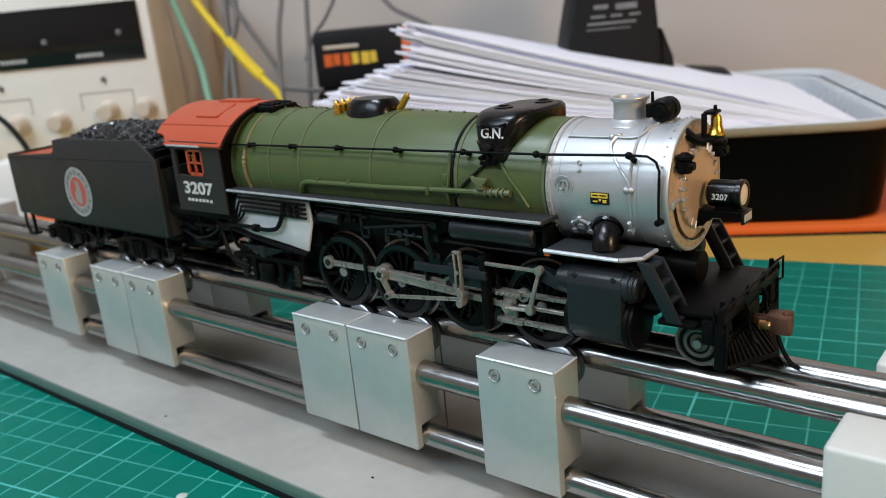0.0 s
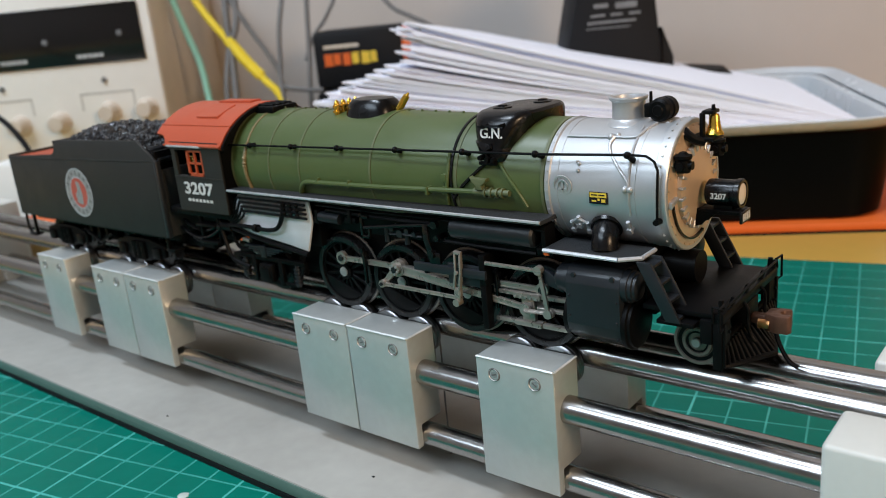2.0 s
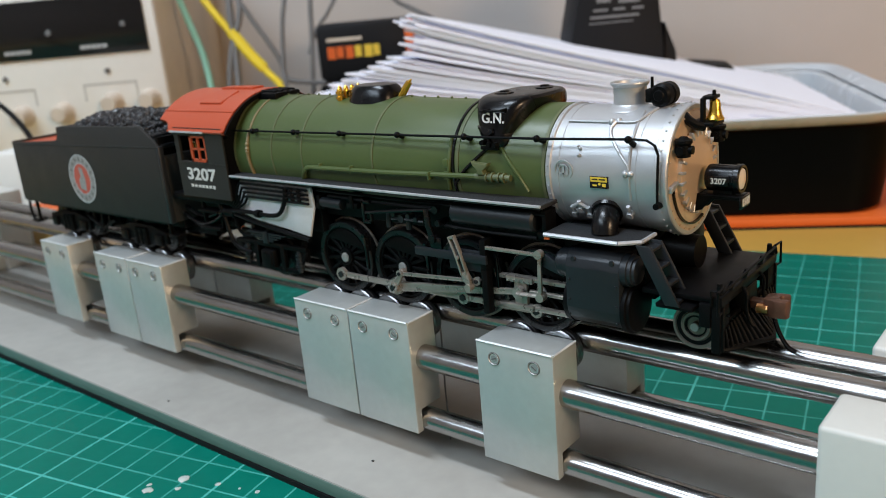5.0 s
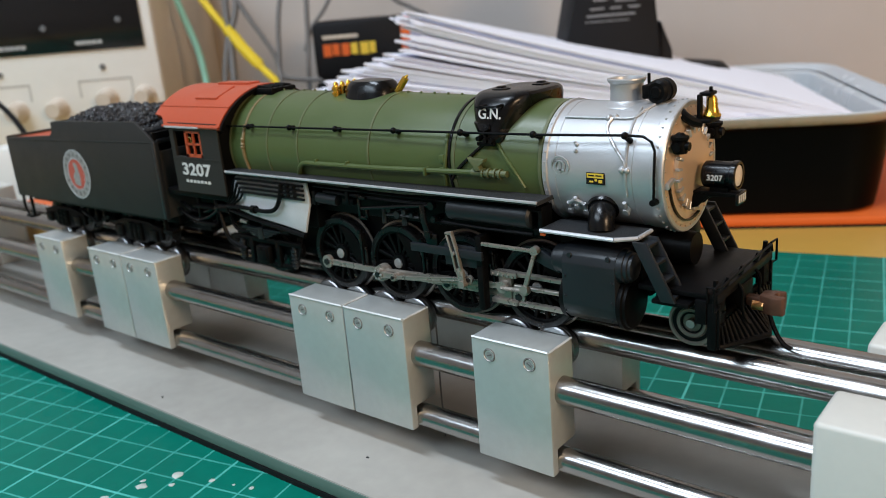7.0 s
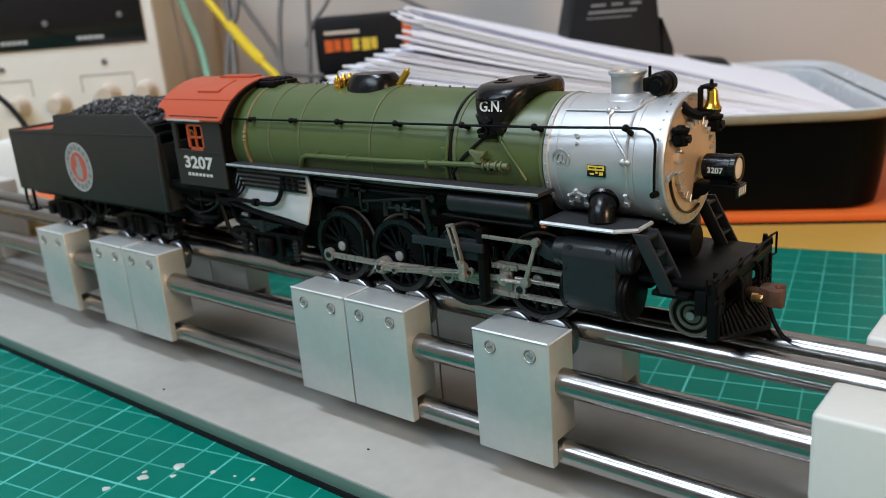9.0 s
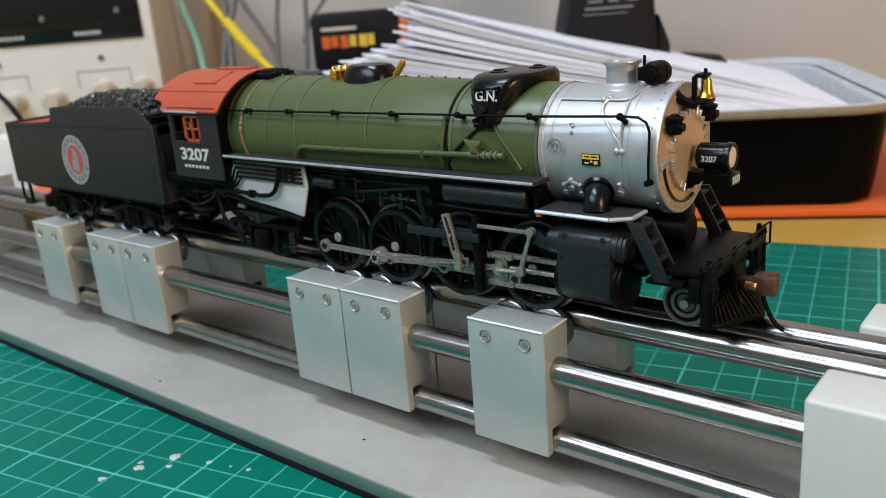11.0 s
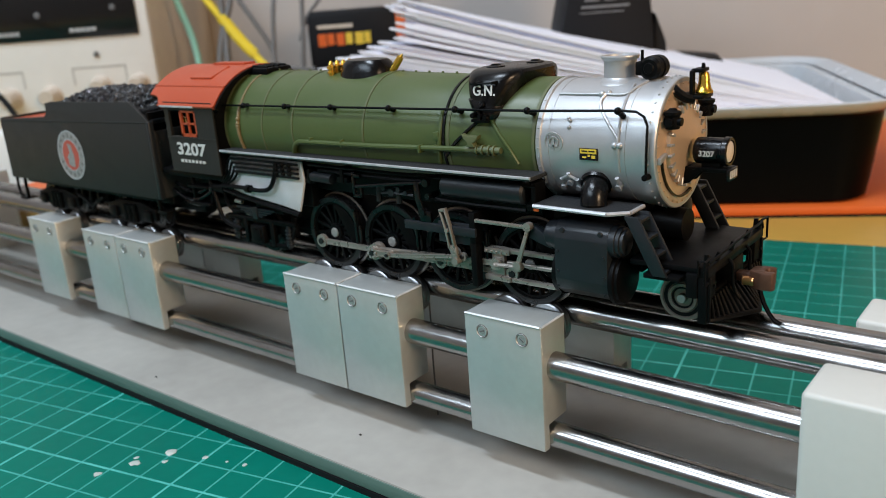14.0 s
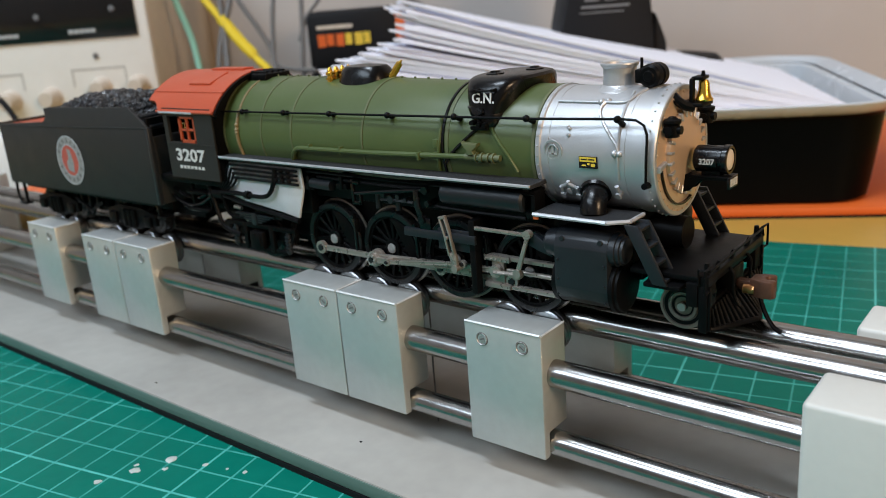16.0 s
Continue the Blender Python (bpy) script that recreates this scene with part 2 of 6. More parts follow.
def prism(bm, outline, y0, y1, plane="xz", bevel=0.0):
    """An outline (in x and z, or x and y, or y and z) given thickness along the third axis."""
    def at(a, b, c):
        return {"xz": (a, c, b), "xy": (a, b, c), "yz": (c, a, b)}[plane]
    lo = [bm.verts.new(at(a, b, y0)) for a, b in outline]
    hi = [bm.verts.new(at(a, b, y1)) for a, b in outline]
    fs = [bm.faces.new(lo), bm.faces.new(hi[::-1])]
    for i in range(len(lo)):
        j = (i + 1) % len(lo)
        fs.append(bm.faces.new((lo[i], hi[i], hi[j], lo[j])))
    bmesh.ops.recalc_face_normals(bm, faces=fs)
    if bevel:
        es = list({e for f in fs for e in f.edges})
        bmesh.ops.bevel(bm, geom=es, offset=bevel, segments=2, affect="EDGES", profile=0.5)
    return bm


def link(name, bm, material, smooth=True):
    bmesh.ops.scale(bm, vec=(MM, MM, MM), verts=bm.verts)
    bmesh.ops.recalc_face_normals(bm, faces=bm.faces)
    me = bpy.data.meshes.new(name)
    bm.to_mesh(me)
    bm.free()
    me.materials.append(material)
    if smooth:
        me.shade_smooth()
        me.set_sharp_from_angle(angle=radians(35))
    return new(name, me)


def part(name, bm, material, parent, label="", at=(0, 0, 0)):
    """One mesh under a thing or a part; at: its own origin in its parent's space, in millimetres."""
    ob = link(name, bm, material)
    ob.parent = parent
    ob.location = Vector(at) * MM
    if label:
        ob["label"] = label
    return ob


def thing(name, label, category, x=0, y=0, z=0, turn=0, group="", kind=""):
    ob = new(name)
    ob.empty_display_size = 0.01
    ob.matrix_world = pose(x * MM, y * MM, BASE + z * MM, 0, 0, turn)
    return tagged(ob, label, category, group, kind)


def single(name, bm, material, label="", category="", x=0, y=0, z=0, turn=0, group="", kind="", m=None):
    ob = link(name, bm, material)
    ob.matrix_world = m if m is not None else pose(x * MM, y * MM, BASE + z * MM, 0, 0, turn)
    return tagged(ob, label, category, group, kind)


def lettering(name, text, size, material, parent, at, rx=90, rz=0, bold=0.0, width=1.0):
    """Raised letters in the built-in font, turned into a mesh; size in millimetres."""
    cu = bpy.data.curves.new(name, "FONT")
    cu.body, cu.size, cu.extrude, cu.offset, cu.align_x, cu.align_y = text, size * MM, 0.00004, bold * MM, "CENTER", "CENTER"
    tmp = new(name, cu)
    me = bpy.data.meshes.new_from_object(tmp.evaluated_get(bpy.context.evaluated_depsgraph_get()))
    bpy.data.objects.remove(tmp)
    me.materials.clear()
    me.materials.append(material)
    ob = new(name, me)
    ob.parent = parent
    ob.matrix_basis = pose(at[0] * MM, at[1] * MM, at[2] * MM, rx, 0, rz) @ Matrix.Diagonal((width, 1, 1, 1))
    return ob

# ---- the room: bench, floor, walls, ceiling ----
WALL_TURN = 25.0
single("floor", box(bm_new(), -2200, 1700, -2300, 560, -840, -795), MAT["floor"], "grey-brown vinyl floor of the workroom", "floor", turn=WALL_TURN, kind="structure")
single("ceiling", box(bm_new(), -2200, 1700, -2300, 560, 1705, 1745), MAT["wall"], "plain off-white painted ceiling", "ceiling", turn=WALL_TURN, kind="structure")
# the wall behind the bench runs along the bench's back edge
single("wall_north", box(bm_new(), -2200, 1700, 470, 560, -795, 1705), MAT["wall"], "warm white painted wall behind the bench", "wall", turn=WALL_TURN, kind="structure")
single("wall_east", box(bm_new(), 1610, 1700, -2210, 470, -795, 1705), MAT["warmwall"], "brown wood-panelled wall", "wall", turn=WALL_TURN, kind="structure")
single("wall_south", box(bm_new(), -2200, 1700, -2300, -2210, -795, 1705), MAT["wall"], "warm white painted wall", "wall", turn=WALL_TURN, kind="structure")
single("wall_west", box(bm_new(), -2200, -2110, -2210, 470, -795, 1705), MAT["wall"], "warm white painted wall", "wall", turn=WALL_TURN, kind="structure")

bench = thing("workbench", "honey-coloured pine workbench under the cutting mat", "table", 0, 0, -45, turn=WALL_TURN)
part("tabletop", box(bm_new(), -900, 700, -420, 470, -25, 0, 1.5), MAT["bench"], bench)
for lx in (-850, 650):
    for ly in (-380, 430):
        part("leg", box(bm_new(), lx - 30, lx + 30, ly - 30, ly + 30, -750, -25, 2), MAT["bench"], bench)

# cutting mat, its grid turned a little against the track
single("cutting_mat", box(bm_new(), -300, 340, -250, 230, -3, 0, 0.8), MAT["mat"], "green vinyl cutting mat with worn centimetre grid", "cutting mat",
       x=-62.9, y=-70.6, z=-42, turn=12.2)
# crumbs of dried glue on the mat
for i, (gx, gy, s) in enumerate(((-27.0, -50.9, 2.0), (-30.6, -59.2, 1.7), (-17.0, -47.8, 1.0), (-5.4, -44.6, 0.9), (-34.2, -67.3, 1.3), (-24.4, -54.5, 1.0), (-32.6, -57.4, 0.9), (-10.5, -46.0, 0.6))):
    bm = bm_new()
    bmesh.ops.create_icosphere(bm, subdivisions=2, radius=s * 0.75)
    for v in bm.verts:
        v.co *= 1 + 0.5 * noise.noise(v.co * 1.3 + Vector((i * 7, 0, 0)))
        v.co.z = max(v.co.z * 0.22, 0)
    single("glue_crumb", bm, MAT["crumb"], "dried white glue crumb on the mat", "crumb", gx, gy, -42, turn=i * 50, group="glue crumbs")

# ---- the roller stand ----
plate = thing("base_plate", "long grey painted steel base plate of the roller stand", "plate", 0, 0, -42)
part("plate_top", box(bm_new(), -330, 260, -37.6, 37.6, 1.5, 5.5, 0.4), MAT["plate"], plate)
# black strip drawn where the plate's edge shades the mat
part("rubber_pad", box(bm_new(), -330, 260, -38.2, 38.2, 0, 1.5), MAT["rubber"], plate, "black strip for the shadow gap under the plate")
part("front_edge", box(bm_new(), -330, 260, -37.95, -37.6, 1.7, 5.1, 0.1), MAT["plate_edge"], plate, "grey-green plate edge")
part("rear_edge", box(bm_new(), -330, 260, 37.6, 37.95, 1.7, 5.1, 0.1), MAT["plate_edge"], plate, "grey-green plate edge")
for i, (gx, gy) in enumerate(((16.4, -26), (80, -31), (-60, -33), (100, -8), (40, 4))):
    part("speck", box(bm_new(), gx, gx + 0.7, gy, gy + 0.5, 5.5, 5.7, 0.08), MAT["rubber"], plate, "dark speck of dirt")

RODS = ((-15.6, -10.4, 3.0, "upper clamp rod"), (-15.6, -26.6, 2.75, "lower clamp rod"), (15.6, -10.4, 3.0, "upper clamp rod"),
        (15.6, -26.6, 2.75, "lower clamp rod"), (-5.1, -2.2, 2.9, "rail rod under the wheels"), (5.1, -2.2, 2.9, "rail rod under the wheels"))
for y, z, r, what in RODS:
    bm = bm_new()
    lathe(bm, [(-300, 0), (-300, r - 0.4), (-299.6, r), (249.6, r), (250, r - 0.4), (250, 0)], (0, 0, 0), "x", 40)
    single("steel_rod", bm, MAT["rod"], "polished round steel rod, " + what, "rod", 0, y, z, group="rods of the roller stand")


def end_block(x):
    b = thing("end_block", "milky white nylon end block holding the steel rods", "block", x, 0, -36.5, group="end blocks")
    for s in (-1, 1):
        y0, y1 = sorted((s * 10.6, s * 24.2))
        part("side_block", box(bm_new(), 0, 42, y0, y1, 0, 36.8, 0.9, 3), MAT["nylon"], b)
    part("bridge", box(bm_new(), 6, 40, -10.6, 10.6, 0, 31, 0.6), MAT["nylon"], b)
    return b


first_end = end_block(117.5)
copy_thing(first_end, pose(-0.300, 0, BASE - 0.0365))

W, H, DEP, TOPZ = 19.26, 28.35, 9.4, -0.4


def roller_block():
    """Aluminium clamp block with two rollers on screws; origin at the middle of its foot, front towards -y."""
    b = thing("roller_block", "brushed anodised aluminium roller block clamped on the rods", "roller block", 0, 0, 0, group="roller blocks")
    bm = bm_new()
    prism(bm, [(-DEP / 2, 0), (-DEP / 2 + 2.2, 0), (-DEP / 2 + 2.2, 5.6), (DEP / 2, 5.6), (DEP / 2, H), (-DEP / 2, H)], -W / 2, W / 2, "yz", 0.36)
    part("body", bm, MAT["alu"], b)
    # thin pale strips imitate the light caught on the top edges
    bm = bm_new()
    box(bm, -W / 2 + 0.2, W / 2 - 0.2, -0.2, 0.2, -0.2, 0.2, 0, 1, pose(0, -DEP / 2 + 0.06, H - 0.06, 45))
    box(bm, -0.2, 0.2, -DEP / 2 + 0.3, DEP / 2 - 0.3, -0.2, 0.2, 0, 1, pose(W / 2 - 0.06, 0, H - 0.06, 0, 45))
    part("chamfer", bm, MAT["edge_glint"], b, "machined edge with its highlight in the colour")
    for sx in (-5, 5):
        bm = bm_new()
        lathe(bm, [(-0.1, 0), (-0.1, 0.75), (0.12, 0.8), (0.12, 1.15), (-0.25, 1.35), (0.3, 1.4)], (0, 0, 0), "y", 20)
        sc = part("screw", bm, MAT["screw"], b, "recessed zinc screw head", (sx, -DEP / 2, H - 3.5))
        # slot shown by a dark bar on the head, shade as colour
        part("slot", box(bm_new(), -0.62, 0.62, -0.16, -0.08, -0.16, 0.16, 0.02, 1, pose(0, 0, 0, 0, 35 if sx > 0 else -20)), MAT["cable"], sc, "dark bar for the shade in the screw slot")
        # shade of the countersink, drawn as a dark ring on the face
        bm = bm_new()
        lathe(bm, [(-0.02, 1.1), (-0.06, 1.15), (-0.06, 1.5), (-0.02, 1.52)], (0, 0, 0), "y", 20)
        part("screw_recess", bm, MAT["cable"], b, "dark ring for the shade in the screw's recess", (sx, -DEP / 2, H - 3.5))
        bm = bm_new()
        lathe(bm, [(0, 1.2), (0, 4.5), (0.25, 4.8), (0.8, 4.8), (0.9, 4.55), (1.1, 4.55), (1.2, 4.8), (2.3, 4.8), (2.55, 4.5), (2.55, 3.6), (2.2, 3.3), (2.2, 1.6), (2.6, 1.4), (2.6, 0)], (0, 0, 0), "y", 36)
        part("roller", bm, MAT["bearing"], b, "small ball-bearing roller", (sx, DEP / 2 + 0.15, H - 3.5))
    return b


blocks_x = (-137.9, -100.9, -81.3, -1.5, 18.1, 56.8)
YC = 15.6
proto = roller_block()
proto.matrix_world = pose(blocks_x[0] * MM, -YC * MM, BASE + (TOPZ - H) * MM)
for x in blocks_x[1:]:
    copy_thing(proto, pose(x * MM, -YC * MM, BASE + (TOPZ - H) * MM))
for x in blocks_x:
    copy_thing(proto, pose(x * MM, YC * MM, BASE + (TOPZ - H) * MM, 0, 0, 180))

bm = bm_new()
wire(bm, smooth_path([(26.9, -8.0, 33.0), (27.0, -7.9, 26.0), (26.7, -7.9, 14.0), (26.8, -7.8, 0.0)], 4), 0.22, 6)
single("pickup_wire", bm, MAT["cable"], "thin dark wire standing on the base plate beside a roller block", "wire", 0, 0, -36.5)

# ---- behind the track: tray of papers, instruments, cables ----
# the tray's front corner is at (70, 251); its length runs back from there


def along(s, d, z=0.0):
    """A place s millimetres along the tray's front from its right end and d behind it."""
    a = radians(26.5)
    return (70 - s * math.cos(a) - d * math.sin(a), 251 - s * math.sin(a) + d * math.cos(a), z)


card = thing("orange_folder", "flat orange card box file lying on the bench", "box file", *along(0, 0, -45)[:2], -45, turn=26.5)
part("lid", box(bm_new(), -330, 75, -2.5, 225, 1.2, 5, 0.8), MAT["orange"], card)
# shadow line between box and bench, modelled as a black layer
part("base", box(bm_new(), -328, 73, -2, 223, 0, 1.2), MAT["rubber"], card, "black strip for the shadow gap under the box")

tray = thing("letter_tray", "glossy black plastic letter tray full of papers", "tray", *along(0, 1.5)[:2], -40, turn=26.5)


def tray_loop(bm, inset, z, flare, r):
    """A rounded rectangle of the tray; flare moves its open end outwards."""
    n, x1 = 8, flare
    pts = []
    for cx, cy, a in ((x1 - r, r, -90), (x1 - r, 215 - r, 0), (-325 + r, 215 - r, 90), (-325 + r, r, 180)):
        for k in range(n + 1):
            t = radians(a + 90 * k / n)
            pts.append(bm.verts.new((cx + (r - inset) * math.cos(t), cy + (r - inset) * math.sin(t), z)))
    return pts


def tray_skin(rows, cap):
    bm = bm_new()
    loops = [tray_loop(bm, *row) for row in rows]
    for a, b in zip(loops, loops[1:]):
        for i in range(len(a)):
            j = (i + 1) % len(a)
            bm.faces.new((a[i], a[j], b[j], b[i]))
    if cap:
        bm.faces.new(loops[0][::-1])
        bm.faces.new(loops[-1])
    return bm


part("shell", tray_skin([(4, 0, 5, 22), (2, 1.5, 6, 22), (1.5, 10, 7, 22), (0, 40, 10, 24), (-1.5, 41.5, 11, 26), (2.0, 41.5, 11, 26), (5, 10, 8, 22), (7, 3, 6, 22)], True), MAT["tray"], tray)
part("rim", tray_skin([(1.0, 41.7, 11, 26), (-2.5, 41.8, 11.5, 27), (-4.5, 43.2, 13, 29), (-6.5, 45.4, 14, 31), (-7, 46.6, 14.5, 32), (-6, 47.2, 14.5, 32), (-3.5, 46.0, 13.5, 31), (-0.5, 43.6, 12, 28)], False), MAT["clear"], tray, "grey translucent raised rim")
part("liner", tray_skin([(0.6, 43.2, 11.5, 27), (2.6, 41.9, 10.5, 25), (6.0, 24, 8.5, 23), (7.0, 20, 7.5, 23)], False), MAT["clear"], tray, "frosted inner liner")


def sheet(i, n):
    """A loose, bent sheet of a pile that rises towards its far end."""
    bm = bm_new()
    rnd = random.Random(i * 31 + 5)
    base = i / (n - 1)
    s1 = 205 + 16 * rnd.random() + 26 * math.sin(base * 5.2 + 0.6) * (1 - base) + 30 * (1 - base) ** 2
    s0 = 7 + 2.5 * rnd.random()
    d0, d1 = 4.0 + 0.5 * rnd.random(), 200
    thick = 1.0 + 0.3 * rnd.random()
    nx, ny = 22, 3
    wob = rnd.uniform(-1, 1)
    top, low = [], []
    for a in range(nx + 1):
        f = a / nx
        s = s0 + (s1 - s0) * f
        z = -1.5 + base * (5 + 34 * f ** 0.9) + 27 * f ** 1.15 + 0.3 * wob * f * math.sin(f * 4 + i) + 0.8 * math.sin(f * 6.2)
        rows = ([], [])
        for b in range(ny + 1):
            x, y, _ = along(s, d0 + (d1 - d0) * b / ny + 2 * wob * f)
            zz = z - (3 + 12 * f) * b / ny
            for row, o in zip(rows, (0.0, -thick)):
                row.append(bm.verts.new((x, y, zz + o)))
        top.append(rows[0])
        low.append(rows[1])
    for grid in (top, low):
        for p, q in zip(grid, grid[1:]):
            for b in range(ny):
                bm.faces.new((p[b], p[b + 1], q[b + 1], q[b]))
    for b in (0, ny):
        for a in range(nx):
            bm.faces.new((top[a][b], top[a + 1][b], low[a + 1][b], low[a][b]))
    for a in (0, nx):
        for b in range(ny):
            bm.faces.new((top[a][b], top[a][b + 1], low[a][b + 1], low[a][b]))
    return bm


N_SHEETS = 60
papers = thing("paper_pile", "thick pile of loose bent white papers in the tray", "papers", 0, 0, 0)
for i in range(N_SHEETS):
    part("sheet", sheet(i, N_SHEETS), MAT["ink"] if i in (9, 17, 28, 36, 44, 53) else MAT["paper"], papers, "sheet with blue-grey print" if i in (9, 17, 28, 36, 44, 53) else "")

# black charger standing behind the papers
adapter = thing("mains_adapter", "black plastic mains adapter standing behind the papers", "adapter", -113, 300, -45, turn=40)
bm = bm_new()
prism(bm, [(-2, 0), (54, 0), (54, 76), (47, 150), (12, 150), (-2, 84)], 0, 44, "xz", 1.6)
part("body", bm, MAT["rubber"], adapter)
bm = bm_new()
prism(bm, [(54.5, 0), (66, 0), (63, 72), (56, 90)], 6, 40, "xz", 1.0)
part("side_wing", bm, MAT["rubber"], adapter)
for k, (a, b, c, d) in enumerate(((12, 22, 102, 105.5), (25, 40, 101, 106), (10, 20, 97, 99), (22, 30, 97, 99), (33, 41, 97, 99), (8, 42, 93, 95), (7, 38, 90, 91))):
    part("printed_bar", box(bm_new(), a + 2, a + 2 + (b - a) * 0.85, -0.3, 0.1, c + 2, c + 2 + (d - c) * 0.7), MAT["dimprint"], adapter, "pale unreadable print")

# dark round cable drum lying behind the papers
bm = bm_new()
lathe(bm, [(0, 0), (0, 30), (3, 34), (56, 34), (61, 29), (63, 15), (63, 0)], (0, 0, 0), "z", 40)
single("cable_drum", bm, MAT["rubber"], "dark round plastic drum behind the papers", "drum", -76, 366, -45)

# bench power supply
psu = thing("power_supply", "cream bench power supply with dark display and knobs", "power supply", -353, 174, -45, turn=40)
# case side is in shade, painted darker and warmer than the panel
part("case", box(bm_new(), -250, 0, 3, 190, 4, 158, 2), MAT["casing"], psu, "metal case, the shade on its side put into the tan")
part("front_panel", box(bm_new(), -252, 1.5, -3, 3, 2, 160, 2.5), MAT["cream"], psu)
part("display", box(bm_new(), -235, -5.5, -4.2, -3, 99, 136, 0.5), MAT["display"], psu, "smoked black display window")
for dx, dz, w in ((-20, 117, 0), (-69, 115, 0), (-40, 103, 20), (-90, 103, 20), (-150, 103, 20)):
    if w:
        for k in range(5):
            part("printed_bar", box(bm_new(), dx - w / 2 + k * 3.6, dx - w / 2 + k * 3.6 + 2.9, -4.6, -4.2, dz, dz + 2.4), MAT["print"], psu, "pale unreadable print")
    else:
        bm = bm_new()
        lathe(bm, [(-5.0, 0), (-5.0, 1.7), (-4.2, 2.0)], (dx, 0, dz), "y", 16)
        part("indicator", bm, MAT["dimprint"], psu, "small round indicator")
for kx in (-11, -36, -70, -97, -132):
    bm = bm_new()
    lathe(bm, [(-14, 0), (-14, 4.6), (-13, 5.4), (-4, 6.2), (-3.2, 7.5), (-3.0, 7.5)], (kx, 0, 67 if kx > -50 else 63), "y", 24)
    part("knob", bm, MAT["knob"], psu, "cream control knob")
for kx in (-36, -104):
    bm = bm_new()
    lathe(bm, [(-4.2, 0), (-4.2, 1.6), (-3.2, 2.0)], (kx, 0, 88), "y", 14)
    part("indicator", bm, MAT["cable"], psu, "small dark indicator")
    for (a, b, c, d) in ((-18, 18, 74, 75.5), (-18, -16.8, 64, 74), (16.8, 18, 64, 74)):
        part("printed_bar", box(bm_new(), kx + a, kx + b, -3.2, -2.9, c + 5, d + 5), MAT["cable_p"], psu, "pale unreadable print")

# tool battery pack, black with an orange panel
bat = thing("battery_pack", "black tool battery box with orange printed panel", "battery pack", -300, 268, -45, turn=40)
part("base", box(bm_new(), -4, 62, 0, 60, 0, 62, 3), MAT["rubber"], bat)
part("body", box(bm_new(), -2, 64, -4, 56, 64, 104, 4), MAT["rubber"], bat)
part("end_cap", box(bm_new(), 60, 67, -5, 40, 80, 103, 2), MAT["orange"], bat, "orange end cap")
for k, (w, h) in enumerate(((5.6, 8.4), (4.8, 8.4), (5.4, 8.4), (4.6, 8.4), (5.8, 8.4), (4.4, 8.4))):
    part("printed_bar", box(bm_new(), 5 + 6.5 * k, 5 + 6.5 * k + w, -4.5, -4, 80 + (k % 2) * 0.6, 80 + h), MAT["orange"] if k < 3 else MAT["label_y"], bat, "orange unreadable print")
part("printed_bar", box(bm_new(), 5, 30, -4.5, -4, 92, 94.4), MAT["casing"], bat, "pale unreadable print")
# cream boxes left of and behind the tender
single("cream_box", box(bm_new(), -60, 0, 0, 40, 0, 56, 3), MAT["cream"], "cream plastic box on the bench", "box", -270, 70, -45, turn=30)
single("white_carton", box(bm_new(), -120, 0, 0, 50, 0, 30, 1), MAT["nylon"], "white carton on the bench", "box", -215, 88, -45, turn=12)
bm = bm_new()
box(bm, -7, 7, -2.6, 2.6, 0, 4.6, 1.2, 3)
eraser = thing("eraser", "pink and white eraser lying on a cream carton", "eraser", -236, 38, -12, turn=20)
part("sleeve", bm, MAT["nylon"], eraser, "white sleeve")
part("tip", box(bm_new(), 3.0, 9.5, -2.3, 2.3, 0.3, 5.2, 1.4, 3), MAT["red_herald"], eraser, "pink rubber tip")
lidded = thing("lidded_carton", "cream carton with orange lid edge on the bench", "box", -250, 32, -45, turn=4)
part("body", box(bm_new(), -25, 25, 0, 30, 0, 28, 0.8), MAT["cream"], lidded)
part("lid", box(bm_new(), -25.6, 25.6, -0.6, 30.6, 28, 33, 0.8), MAT["orange"], lidded, "orange lid")
part("label", box(bm_new(), -20, 4, -0.4, 0, 14, 22), MAT["bench"], lidded, "honey-coloured label")
single("pine_offcut", box(bm_new(), -40, 0, 0, 20, 0, 22, 1), MAT["bench"], "small honey-coloured wood offcut", "wood", -178, 50, -45, turn=14)


def cable(name, pts, r, mat_name, label):
    bm = bm_new()
    wire(bm, smooth_path(pts, 8), r, 10)
    single(name, bm, MAT[mat_name], label, "cable")


cable("yellow_cable", [(-374, 224, 140), (-365, 216, 104), (-359, 216, 88), (-346, 219, 70), (-333, 224, 53), (-316, 230, 32), (-305, 234, 18), (-290, 236, -20), (-280, 240, -42)], 2.6, "cable_y", "yellow cable hanging behind the engine")
cable("cable_sleeve", [(-338, 222, 60), (-327, 226, 45), (-318, 230, 34)], 3.9, "cable_y", "yellow sleeve on a yellow cable")
cable("green_cable", [(-386, 210, 140), (-377, 207, 105), (-371, 206, 90), (-361, 206, 67), (-352, 206, 47), (-344, 203, 24), (-336, 199, -10), (-332, 198, -42)], 2.3, "cable_g", "mint green cable hanging beside the supply")
